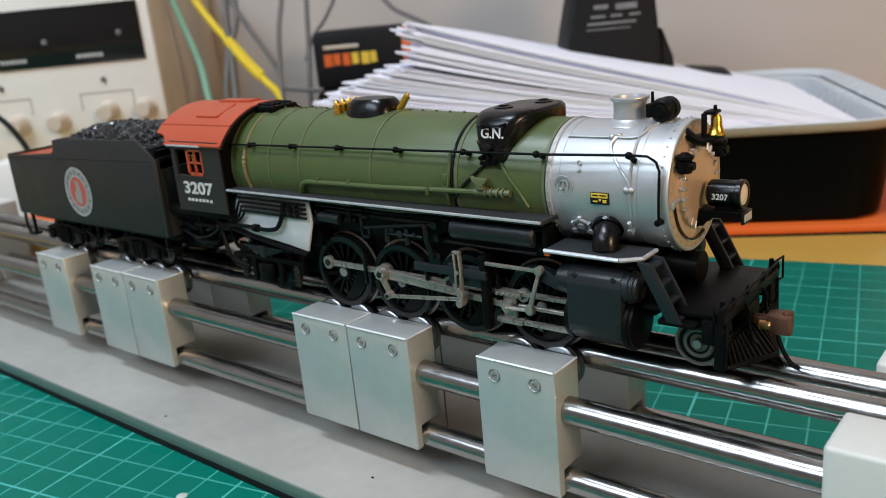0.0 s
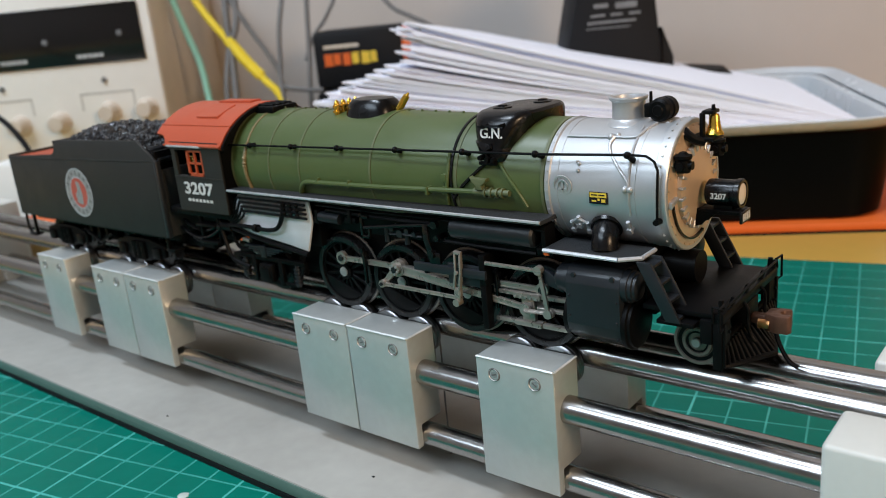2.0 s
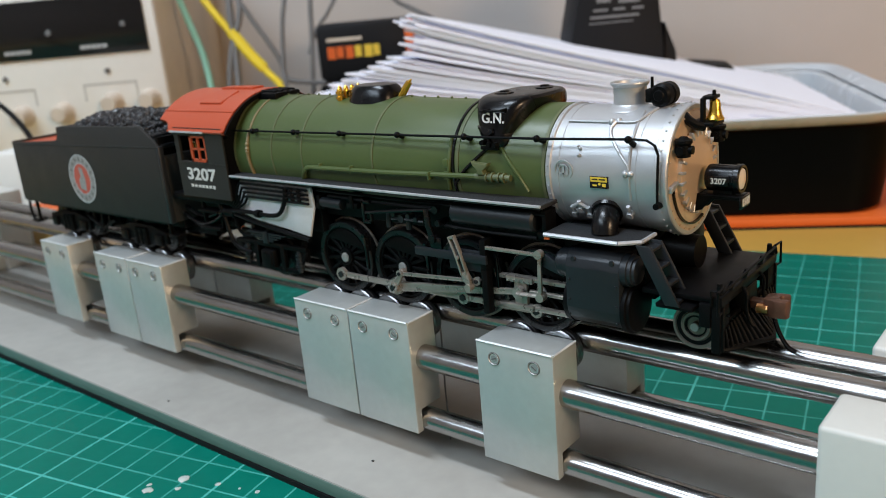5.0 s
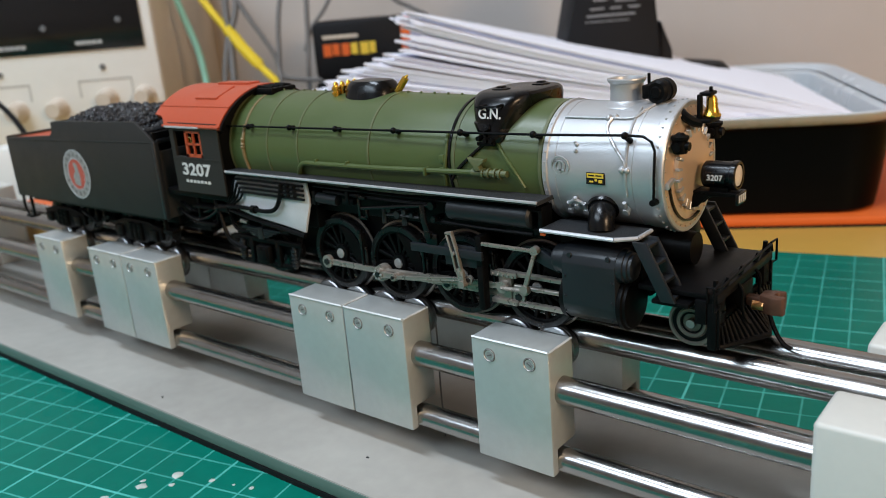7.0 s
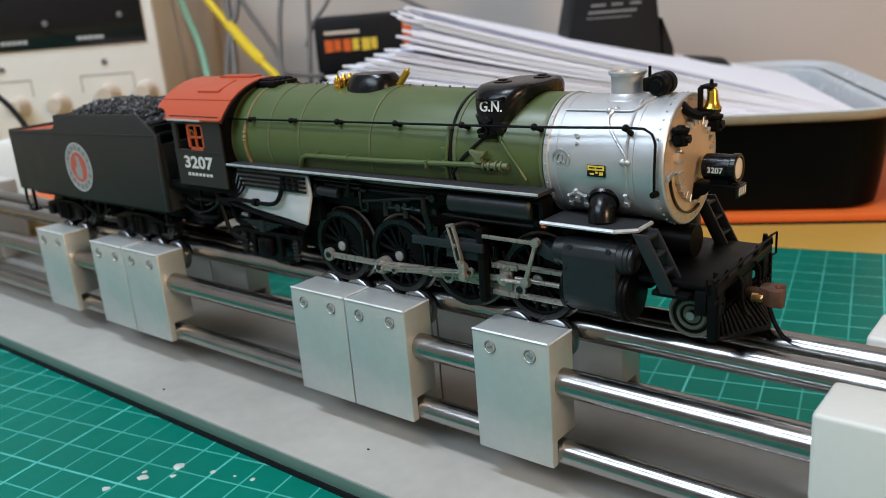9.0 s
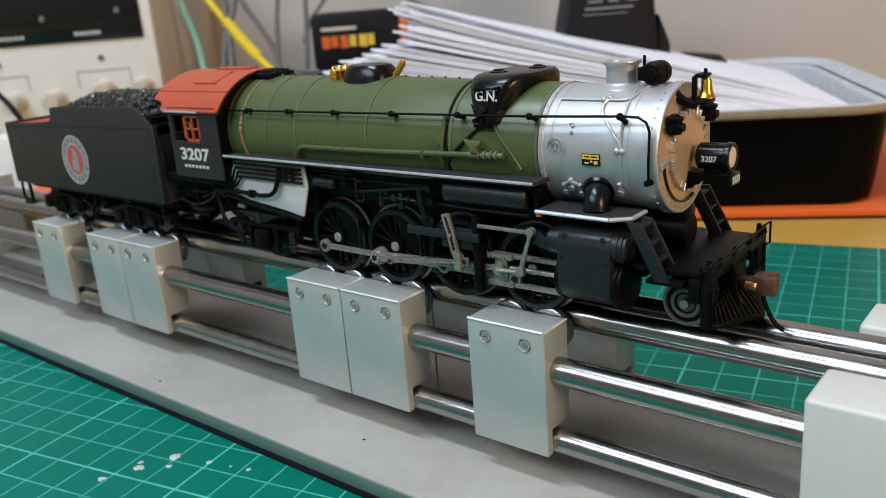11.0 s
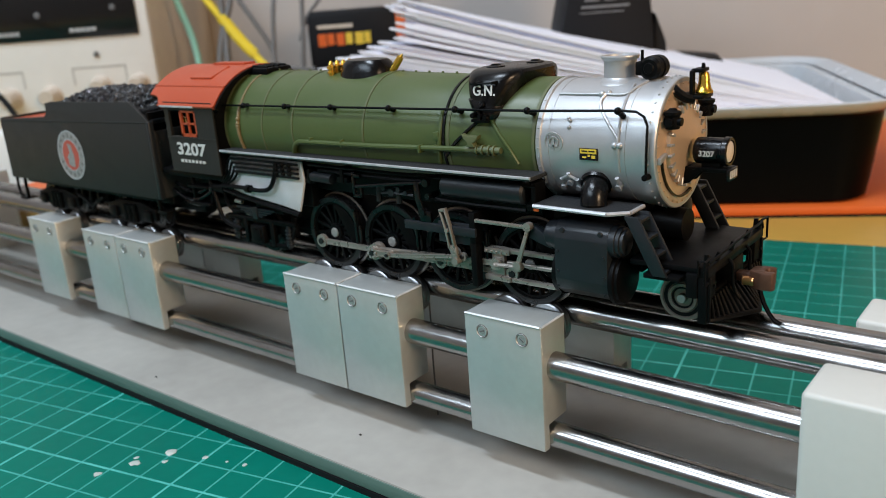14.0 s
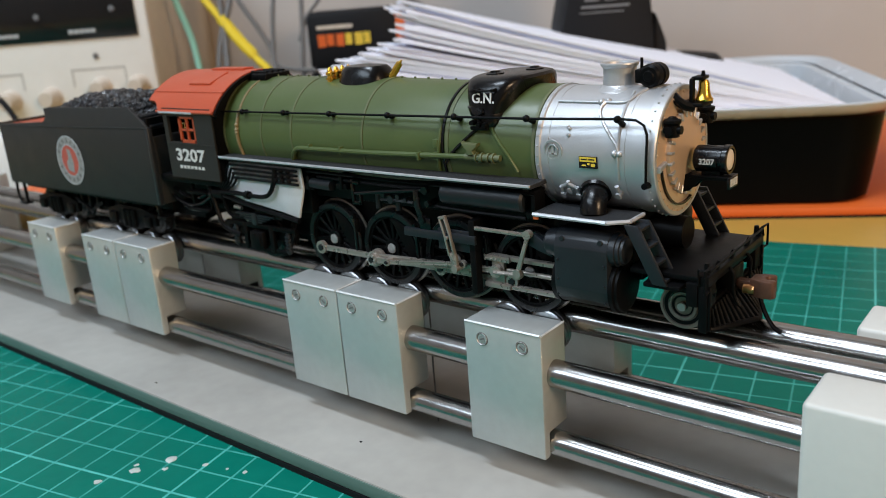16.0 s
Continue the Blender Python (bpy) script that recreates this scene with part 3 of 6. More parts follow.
for pts, r in (
    ([(-348, 236, 140), (-345, 231, 98), (-340, 225, 72), (-334, 220, 45), (-328, 214, 19), (-322, 209, -12), (-318, 208, -42)], 2.6),
    ([(-343, 240, 140), (-340, 235, 97), (-335, 229, 71), (-336, 219, 49), (-334, 211, 23), (-328, 206, -12), (-326, 203, -42)], 2.2),
    ([(-350, 240, 140), (-343, 231, 94), (-330, 233, 70), (-317, 236, 51), (-309, 238, 37), (-305, 236, 25), (-300, 230, -3), (-298, 228, -42)], 1.8),
    ([(-315, 262, 140), (-313, 256, 94), (-311, 246, 65), (-308, 240, 42), (-305, 237, 27), (-296, 243, 23), (-283, 253, 21)], 1.7),
    ([(-312, 282, 140), (-310, 275, 93), (-306, 268, 66), (-302, 262, 43), (-300, 257, 20), (-298, 250, -42)], 1.8),
    ([(-286, 300, 140), (-293, 290, 91), (-297, 278, 69), (-302, 268, 56), (-306, 262, 40)], 1.4),
    ([(-240, 262, 130), (-225, 256, 87), (-215, 256, 72), (-203, 262, 64), (-193, 268, 57), (-180, 276, 40)], 1.5),
):
    cable("grey_cable", pts, r, "cable", "dark grey cable hanging behind the engine")
cable("test_lead", [(-380, 50, 62), (-352, 59, 38), (-344, 63, 31), (-336, 66, 22), (-328, 68, 8), (-318, 68, -20), (-312, 66, -43)], 1.6, "rubber", "thin black test lead beside the tender")

# ---- the model locomotive, facing +x; its near side is -y ----
loco = thing("model_locomotive", "olive green and silver model steam locomotive with red cab roof", "locomotive")
BZ = 34.6


def radius(x):
    """The boiler's radius at x."""
    if x > 62:
        return 12.2
    return 14.0 - 0.4 * (x + 38) / 53 if x < 15 else 13.6 - 1.3 * (x - 15) / 47


def skin(x, a, off=0.0):
    """A point on the boiler at x, a degrees down from its top towards the near side."""
    r = radius(x) + off
    return (x, -r * math.sin(radians(a)), BZ + r * math.cos(radians(a)))


bm = bm_new()
lathe(bm, [(-38, 0), (-38, 13.7), (-37.6, 14.0), (-10, 13.8), (15, 13.6), (61.6, 12.35), (62, 12.2), (62, 0)], (0, 0, BZ), "x", 72)
boiler = part("boiler", bm, MAT["green"], loco, "olive green painted boiler")
for x, w, mt, lab in ((-29.0, 0.7, "brass_band", "tarnished brass boiler band"), (-19.8, 0.55, "band", ""), (-8.5, 0.55, "band", ""), (15.5, 0.6, "band", ""),
                      (39.8, 0.8, "band", ""), (38.9, 0.55, "satin", "black pipe over the boiler"), (61.0, 0.7, "band", ""), (-34.5, 0.5, "band", "")):
    bm = bm_new()
    r = radius(x)
    o = 0.3 if mt == "satin" else 0.16
    lathe(bm, [(x, r - 0.1), (x, r + o), (x + w, r + o - 0.01), (x + w, r - 0.15)], (0, 0, BZ), "x", 64)
    part("boiler_band", bm, MAT[mt], boiler, lab)
# seam strip and small studs along the top
bm = bm_new()
for k in range(22):
    x = -26 + k * 4.0
    if not (-3 < x < 15 or 37 < x < 60):
        tube(bm, skin(x, 0, -0.2), skin(x, 0, 0.45), 0.35, 0.25, 8)
tagged(part("studs", bm, MAT["green"], boiler), kind="stuff")

bm = bm_new()
lathe(bm, [(62, 0), (62, 12.5), (62.9, 12.55), (63.1, 12.2), (84.6, 12.2), (84.8, 12.5), (87.0, 12.5), (87.2, 12.3), (87.2, 11.6)], (0, 0, BZ), "x", 72)
smokebox = part("smokebox", bm, MAT["silver"], loco, "silver painted smokebox")
# smokebox front: tan colour stands for warm surroundings mirrored in silver
bm = bm_new()
lathe(bm, [(87.0, 12.0), (87.15, 11.6), (87.25, 8.2), (87.25, 7.9), (88.0, 7.7), (88.2, 7.1), (88.4, 5.6), (89.0, 2.6), (89.1, 0)], (0, 0, BZ), "x", 60)
front = part("smokebox_front", bm, MAT["warm_silver"], loco, "silver smokebox front, its warm reflection put into the colour")
for k in range(24):
    a = radians(k * 15 + 7)
    bm = bm_new()
    box(bm, -0.5, 0.45, -0.26, 0.26, -0.8, 0.8, 0.1, 1, pose(88.1, 7.4 * math.sin(a), BZ + 7.4 * math.cos(a), -math.degrees(a)))
    part("door_dog", bm, MAT["silver"], front, "bright door clamp")
for hz in (-1.2,):
    bm = bm_new()
    prism(bm, [(-11.4, hz - 0.9 + BZ), (-11.4, hz + 0.3 + BZ), (-8.6, hz + 0.9 + BZ), (-8.2, hz + 0.5 + BZ), (-8.8, hz + 0.1 + BZ)], 87.0, 87.9, "yz", 0.12)
    part("hinge", bm, MAT["silver"], front, "bright hinge bracket")
bm = bm_new()
lathe(bm, [(87.2, 10.3), (87.7, 10.35), (87.7, 10.0), (87.2, 9.95)], (0, 0, BZ), "x", 40, 95 + 90, 200 + 90)
part("step_ring", bm, MAT["satin"], front, "black curved grab iron")


def ring_rivets(x, r, n, axis_x, size, mt, parent):
    bm = bm_new()
    for k in range(n):
        a = 2 * math.pi * k / n
        p = Vector((x, r * math.sin(a), BZ + r * math.cos(a)))
        d = Vector((1, 0, 0)) if axis_x else Vector((0, math.sin(a), math.cos(a)))
        tube(bm, p - d * 0.1, p + d * size * 0.8, size, size * 0.5, 6)
    tagged(part("rivets", bm, MAT[mt], parent), kind="stuff")


ring_rivets(85.7, 12.5, 40, False, 0.3, "silver", smokebox)
ring_rivets(62.5, 12.5, 40, False, 0.26, "silver", smokebox)
ring_rivets(87.2, 11.3, 30, True, 0.26, "warm_silver", front)
bm = bm_new()
lathe(bm, [(64.2, 12.15), (64.2, 12.3), (64.8, 12.3), (64.8, 12.15)], (0, 0, BZ), "x", 64)
lathe(bm, [(80.6, 12.15), (80.6, 12.32), (81.1, 12.32), (81.1, 12.15)], (0, 0, BZ), "x", 64)
part("smokebox_band", bm, MAT["silver"], smokebox)
# conduit on the smokebox
for path in ([skin(64.8, 36, 0.2), skin(74, 36, 0.2), skin(79, 35, 0.2), skin(80.5, 24, 0.2), skin(81.5, 14, 0.2)],
             [skin(75, 36, 0.2), skin(74.6, 43, 0.2), skin(75.2, 52, 0.2), skin(77.5, 66, 0.2), skin(79.6, 78, 0.2), skin(79.8, 84, 0.2)],
             [skin(79.4, 20, 0.15), skin(79.6, 50, 0.15), skin(79.8, 80, 0.15), skin(79.8, 108, 0.15)]):
    bm = bm_new()
    wire(bm, smooth_path(path, 5), 0.3, 8)
    part("conduit", bm, MAT["silver"], smokebox)
for x, a, s in ((74.2, 36, 0.75), (75.4, 34, 0.6), (79.2, 84, 0.7), (80.2, 84, 0.6), (69.2, 70, 0.4), (69.2, 64, 0.4), (68.8, 62, 0.35)):
    bm = bm_new()
    bmesh.ops.create_icosphere(bm, subdivisions=2, radius=s, matrix=Matrix.Translation(skin(x, a, 0.15)))
    part("fitting", bm, MAT["silver"], smokebox)
# round plate with a cross bar
for r0, r1 in ((2.1, 1.75), (1.2, 0.9)):
    bm = bm_new()
    lathe(bm, [(0, r0), (-0.25, r0 - 0.06), (-0.25, r1), (0, r1)], (0, 0, 0), "y", 28)
    o = part("round_plate", bm, MAT["silver"], smokebox, "", skin(66.0, 84, 0.02))
    o.rotation_euler.x = radians(6)
bm = bm_new()
box(bm, -0.25, 0.25, -0.22, 0, -1.2, 1.2)
box(bm, -1.0, 1.0, -0.22, 0, -0.9, -0.6)
part("round_plate", bm, MAT["silver"], smokebox, "", skin(66.0, 84, 0.02))
bm = bm_new()
box(bm, -1.9, 1.9, -0.15, 0.25, -1.15, 1.1)
plate_b = part("builder_plate", bm, MAT["rubber"], smokebox, "small black and yellow maker's plate with unreadable print", skin(73.7, 93, 0.12))
part("plate_heading", box(bm_new(), -1.75, 1.75, -0.2, -0.15, 0.1, 1.0), MAT["label_y"], plate_b, "yellow heading")
for a, b, c, d in ((-1.4, -0.2, 0.45, 0.7), (0.1, 1.4, 0.45, 0.7)):
    part("printed_bar", box(bm_new(), a, b, -0.24, -0.2, c, d), MAT["rubber"], plate_b)
for a, b, c, d in ((-1.3, -0.4, -0.75, -0.45), (-0.1, 0.4, -0.5, -0.1), (0.7, 1.5, -0.8, -0.2)):
    part("printed_bar", box(bm_new(), a, b, -0.2, -0.15, c, d), MAT["label_y"], plate_b, "yellow mark")
# feed valves low on the smokebox
for x, a in ((67.1, 127), (68.9, 121), (70.5, 127), (79.3, 122)):
    bm = bm_new()
    tube(bm, skin(x, a, -0.2), skin(x, a, 1.2), 0.75, 0.6, 10)
    tube(bm, skin(x, a + 4, 0.6), skin(x, a - 9, 0.6), 0.42, 0.42, 8)
    if x < 72:
        tube(bm, skin(x, a - 8, 0.6), skin(68.9, 114, 0.7), 0.35, 0.35, 8)
    part("check_valve", bm, MAT["silver"], smokebox, "small silver valve")

# chimney, generator, bell, headlight, marker lamps
bm = bm_new()
lathe(bm, [(44.9, 5.0), (45.9, 4.9), (46.3, 4.5), (46.6, 3.7), (47.1, 3.25), (48.5, 3.15), (50.3, 3.2), (50.6, 3.55), (51.0, 3.75), (51.25, 3.7), (51.35, 3.45), (51.2, 3.05), (50.4, 2.8), (46.5, 2.7), (46.3, 0)], (74.3, 0, 0), "z", 44)
part("chimney", bm, MAT["silver"], loco, "silver painted chimney")
gen = part("generator", lathe(bm_new(), [(-3.4, 0), (-3.4, 0.9), (-3.1, 1.1), (-3.1, 1.7), (-2.6, 2.2), (-1.3, 2.3), (-1.1, 1.9), (-0.5, 1.9), (-0.3, 2.25), (1.4, 2.2), (1.8, 1.7), (2.8, 1.5), (3.0, 0)],
                                (81.7, 0, 48.9), "y", 28), MAT["black"], loco, "black turbine generator")
part("base_pad", box(bm_new(), 79.6, 83.6, -2.2, 2.4, 45.8, 46.9, 0.2), MAT["silver"], gen, "silver pad")
part("exhaust_stub", tube(bm_new(), (79.4, -1.0, 48.0), (79.4, -1.0, 52.2), 0.35, 0.3, 8), MAT["black"], gen)
part("governor", box(bm_new(), 78.9, 80.2, -3.2, 0.5, 47.6, 50.2, 0.3), MAT["black"], gen)

bell = part("bell", lathe(bm_new(), [(44.2, 1.6), (44.45, 1.65), (45.0, 1.3), (46.0, 1.05), (47.3, 0.95), (47.9, 0.7), (48.2, 0)], (91.2, 0, 0), "z", 28), MAT["gold"], loco, "polished gold bell")
bm = bm_new()
box(bm, 86.8, 92, -2.6, 2.6, 43.2, 44.0, 0.25)
box(bm, 89.2, 90.0, -2.3, -1.0, 43.6, 48.4, 0.25)
box(bm, 89.4, 90.4, 1.6, 2.3, 43.6, 48.4, 0.25)
box(bm, 89.3, 91.5, -1.6, 1.8, 48.0, 48.7, 0.25)
tube(bm, (91, 0, 48.6), (91, 0, 49.6), 0.45, 0.3, 8)
wire(bm, smooth_path([(86.4, -3.2, 45.6), (87.6, -3.6, 44.6), (88.8, -2.8, 43.6), (90.0, -1.8, 43.2)], 4), 0.9, 8)
part("bracket", bm, MAT["black"], bell, "black bell hanger")

hl = part("headlight", lathe(bm_new(), [(90.0, 0), (90.0, 2.1), (90.3, 2.45), (90.7, 2.5), (95.3, 2.5), (95.5, 2.75), (96.3, 2.75), (96.5, 2.6), (96.5, 2.15)], (0, 0, 33.4), "x", 36), MAT["satin"], loco, "black headlight housing")
part("lens", lathe(bm_new(), [(96.0, 2.18), (96.4, 1.9), (96.6, 1.0), (96.65, 0)], (0, 0, 33.4), "x", 32), MAT["lens"], hl, "pale round headlight lens")
part("number_board", box(bm_new(), 91.1, 94.8, -2.9, -2.1, 32.4, 34.3, 0.15), MAT["satin"], hl)
lettering("number", "3207", 1.5, MAT["white"], hl, (92.95, -2.93, 33.3), bold=0.02)
bm = bm_new()
prism(bm, [(88.0, 30.6), (96.6, 30.2), (96.6, 29.7), (91.5, 29.6), (89.4, 27.4), (88.0, 27.0)], -1.9, -1.4, "xz", 0.1)
prism(bm, [(88.0, 30.6), (96.6, 30.2), (96.6, 29.7), (91.5, 29.6), (89.4, 27.4), (88.0, 27.0)], 1.4, 1.9, "xz", 0.1)
box(bm, 88.0, 96.8, -2.0, 2.0, 30.0, 30.5, 0.12)
box(bm, 91.4, 95.0, -1.3, 1.3, 30.3, 31.4, 0.15)
sign = part("number_plate", box(bm_new(), 96.6, 97.1, -2.2, 2.2, 28.2, 30.4, 0.1), MAT["satin"], hl, "small black plate with pale bars")
for k in range(4):
    part("printed_bar", box(bm_new(), 97.1, 97.18, -1.75 + 0.95 * k, -1.1 + 0.95 * k, 28.6, 30.0), MAT["white"], sign)
part("shelf", bm, MAT["black"], hl, "black headlight shelf")

for s in (-1, 1):
    bm = bm_new()
    lathe(bm, [(38.7, 0), (38.7, 1.25), (39.2, 1.35), (40.9, 1.3), (41.3, 1.6), (41.8, 1.6), (42.0, 1.0), (42.4, 0.6), (42.4, 0)], (88.6, s * 8.0, 0), "z", 18)
    tube(bm, (87.2, s * 8, 40), (90.4, s * 8, 40), 0.8, 0.8, 12)
    tube(bm, (88.6, s * 6.2, 40), (88.6, s * 9.9, 40), 0.75, 0.75, 12)
    part("marker_lamp", bm, MAT["black"], loco, "black marker lamp")

# domes
def lofted(sections, n=28, power=2.6):
    """Rounded sections (z, x0, x1, half width) joined into a closed body."""
    bm = bm_new()
    rings = []
    for z, x0, x1, hw in sections:
        ring = []
        for k in range(n):
            t = 2 * math.pi * k / n
            c, s = math.cos(t), math.sin(t)
            q = 2 / power
            ring.append(bm.verts.new(((x0 + x1) / 2 + (x1 - x0) / 2 * math.copysign(abs(c) ** q, c), hw * math.copysign(abs(s) ** q, s), z)))
        rings.append(ring)
    for a, b in zip(rings, rings[1:]):
        for k in range(n):
            bm.faces.new((a[k], a[(k + 1) % n], b[(k + 1) % n], b[k]))
    bm.faces.new(rings[0][::-1])
    bm.faces.new(rings[-1])
    return bm


sand = part("sand_dome", lofted([(40.6, 46.8, 53.0, 12.6), (41.6, 45.6, 53.6, 12.55), (42.8, 44.5, 54.2, 12.45), (44.4, 43.6, 54.9, 12.2), (46.4, 43.0, 55.6, 11.7), (47.7, 42.6, 56.1, 11.0), (48.7, 42.5, 56.3, 10.1), (49.3, 43.0, 56.0, 9.1), (49.6, 44.0, 55.2, 7.8)], 44, 3.3), MAT["satin"], loco, "glossy black sand dome")
part("skirt", lofted([(39.8, 46.6, 53.2, 12.75), (40.4, 45.9, 53.6, 12.85), (42.0, 44.5, 54.0, 12.7), (43.6, 43.3, 54.2, 12.3), (43.9, 43.8, 54.0, 12.1)], 40, 3.3), MAT["satin"], sand, "flared lower flange")
for x, y in ((47.8, -4.4), (52.2, 4.2)):
    part("hatch_knob", box(bm_new(), x - 0.75, x + 0.75, y - 0.75, y + 0.75, 49.7, 50.25, 0.12), MAT["satin"], sand)
    part("hatch", lathe(bm_new(), [(49.2, 2.0), (49.8, 1.95), (49.95, 1.5), (49.8, 1.1), (50.05, 0.6), (50.05, 0)], (x, y, 0), "z", 20), MAT["satin"], sand)
lettering("lettering", "G.N.", 2.9, MAT["white"], sand, (50.2, -12.55, 45.6), rx=82, bold=0.06, width=1.0)
bm = bm_new()
wire(bm, [(47.0, -12.6, 47.0), (49.2, -12.8, 47.1), (52.6, -12.4, 47.2)], 0.2, 6)
tube(bm, (48.4, -11.0, 47.0), (48.4, -13.0, 47.0), 0.5, 0.45, 8)
tube(bm, (52.4, -10.8, 47.2), (52.4, -12.7, 47.2), 0.32, 0.32, 8)
wire(bm, smooth_path([(49.6, -12.6, 43.4), (50.0, -12.8, 42.8), (49.0, -13.0, 42.0), (49.3, -13.2, 40.6)], 4), 0.3, 6)
for vx, vz in ((47.6, 40.7), (49.3, 40.4), (50.7, 40.3)):
    tube(bm, (vx, -12.4, vz), (vx, -13.7, vz), 0.65, 0.5, 10)
box(bm, 47.0, 51.3, -13.3, -12.4, 39.2, 40.0, 0.2)
part("sand_valve", bm, MAT["black"], sand)
for path, mt in (([skin(49.6, 62, 0.3), skin(45.5, 78, 0.3), skin(41.8, 92, 0.3), skin(39.6, 103, 0.3)], "satin"), ([skin(50.4, 62, 0.3), skin(53.2, 78, 0.3), skin(55.8, 92, 0.3), skin(57.6, 107, 0.3)], "green")):
    bm = bm_new()
    wire(bm, smooth_path(path, 4), 0.36, 8)
    part("sand_pipe", bm, MAT[mt], loco, "thin sand pipe on the boiler")
steam = part("steam_dome", lofted([(46.6, -0.9, 14.0, 5.8), (48.4, -0.5, 13.6, 5.3), (50.2, 0.2, 13.0, 4.7), (51.1, 1.0, 12.2, 3.8), (51.3, 2.2, 11.0, 2.6)], 36, 2.5), MAT["satin"], loco, "glossy black steam dome")
for k in range(4):
    bm = bm_new()
    y = -3.6 + k * 1.9
    lathe(bm, [(47.2, 0.8), (48.0, 0.8), (48.1, 1.15), (48.6, 1.15), (48.7, 0.8), (49.2, 0.8), (49.3, 1.1), (49.9, 1.1), (50.0, 0.75), (50.7, 0.6), (51.2, 0.15), (51.2, 0)], (-2.4 + 0.3 * k, y, 0), "z", 12)
    part("safety_valve", bm, MAT["gold"], steam, "gold safety valve")
bm = bm_new()
tube(bm, (14.0, 0.6, 48.2), (16.2, 1.6, 51.4), 0.95, 0.8, 12)
tube(bm, (16.0, 1.5, 51.2), (16.6, 1.9, 52.0), 0.5, 0.2, 10)
part("whistle", bm, MAT["gold"], steam, "gold whistle")

# handrail and its stanchions
rail_pts = [(-37, -14.0, 41.0), (62, -13.2, 42.0), (80.5, -12.4, 42.4), (83.6, -12.4, 42.3), (85.2, -12.5, 41.4), (85.9, -12.7, 39.8), (85.9, -13.2, 35.0), (85.7, -12.9, 31.0), (85.6, -12.5, 30.0)]
for s in (1, -1):
    bm = bm_new()
    wire(bm, [(x, s * y, z) for x, y, z in rail_pts], 0.26, 8)
    tube(bm, (85.6, s * -11.6, 30.4), (85.6, s * -13.4, 30.4), 0.7, 0.6, 10)
    part("handrail", bm, MAT["black"], loco, "thin black handrail")
    for x in (-25.7, -10, 6.1, 24.4, 43.0, 60.8, 80.0):
        y = -14.0 + 0.8 * (x + 37) / 99 if x < 62 else -12.5
        z = 41.0 + (x + 37) / 99 if x < 62 else 42.35
        bm = bm_new()
        r = radius(x)
        tube(bm, (x, s * y, z), (x + 0.1, s * -math.sqrt(max(r * r - 6.4 ** 2, 1)), 41.0), 0.45, 0.6, 10)
        bmesh.ops.create_icosphere(bm, subdivisions=2, radius=0.75, matrix=Matrix.Translation((x, s * y, z)))
        part("handrail_post", bm, MAT["black"], loco)

# delivery pipe on the near side
bm = bm_new()
wire(bm, smooth_path([skin(-9.0, 112, 0.5), skin(-7.5, 103, 0.7), skin(-5.5, 97.5, 0.7), skin(-1, 97, 0.7)], 5) + [skin(20, 96.5, 0.8), skin(45, 94.5, 0.8), skin(52, 94, 0.8)], 0.62, 10)
pipe = part("delivery_pipe", bm, MAT["green"], loco, "olive green pipe along the boiler")
for x in (-1.5, 9, 33):
    part("clip", box(bm_new(), x, x + 0.6, -14.8, -12.6, 32.2, 34.0, 0.15), MAT["green"], pipe)
bm = bm_new()
tube(bm, skin(45.6, 94.3, 0.8), skin(54.2, 94, 0.8), 0.85, 0.7, 12)
for x in (48.2, 49.6, 51.2, 52.4):
    tube(bm, skin(x, 94.3, 0.8), skin(x + 0.45, 94.3, 0.8), 1.1, 1.1, 12)
prism(bm, [(45.2, 37.0), (45.6, 36.7), (49.0, 36.5), (49.5, 36.8), (49.2, 36.0), (48.0, 35.1), (48.4, 34.3), (46.4, 34.3), (46.8, 35.1), (45.7, 36.0)], -14.7, -13.2, "xz", 0.1)
tube(bm, (47.2, -14.2, 34.6), (47.2, -14.2, 35.3), 0.5, 0.5, 8)
part("coupling", bm, MAT["band"], pipe)
bm = bm_new()
wire(bm, smooth_path([skin(-28.7, 62, 0.3), skin(-28.7, 80, 0.35), skin(-28.6, 95, 0.35), skin(-28.4, 112, 0.3)], 4), 0.42, 8)
for a in (78, 83, 86):
    bmesh.ops.create_icosphere(bm, subdivisions=2, radius=0.62, matrix=Matrix.Translation(skin(-28.7, a, 0.35)))
part("riser_pipe", bm, MAT["brass_band"], loco, "tarnished brass riser pipe")
bm = bm_new()
wire(bm, smooth_path([skin(38.4, 60, 0.4), skin(38.4, 85, 0.45), skin(38.0, 100, 0.45), skin(37.5, 110, 0.3)], 4), 0.42, 8)
for a in (84, 96):
    box(bm, 37.0, 38.4, skin(38, a, 1.0)[1], skin(38, a, 0)[1] + 0.5, skin(38, a)[2] - 0.9, skin(38, a)[2] + 0.9, 0.15)
part("riser_pipe", bm, MAT["green"], loco)

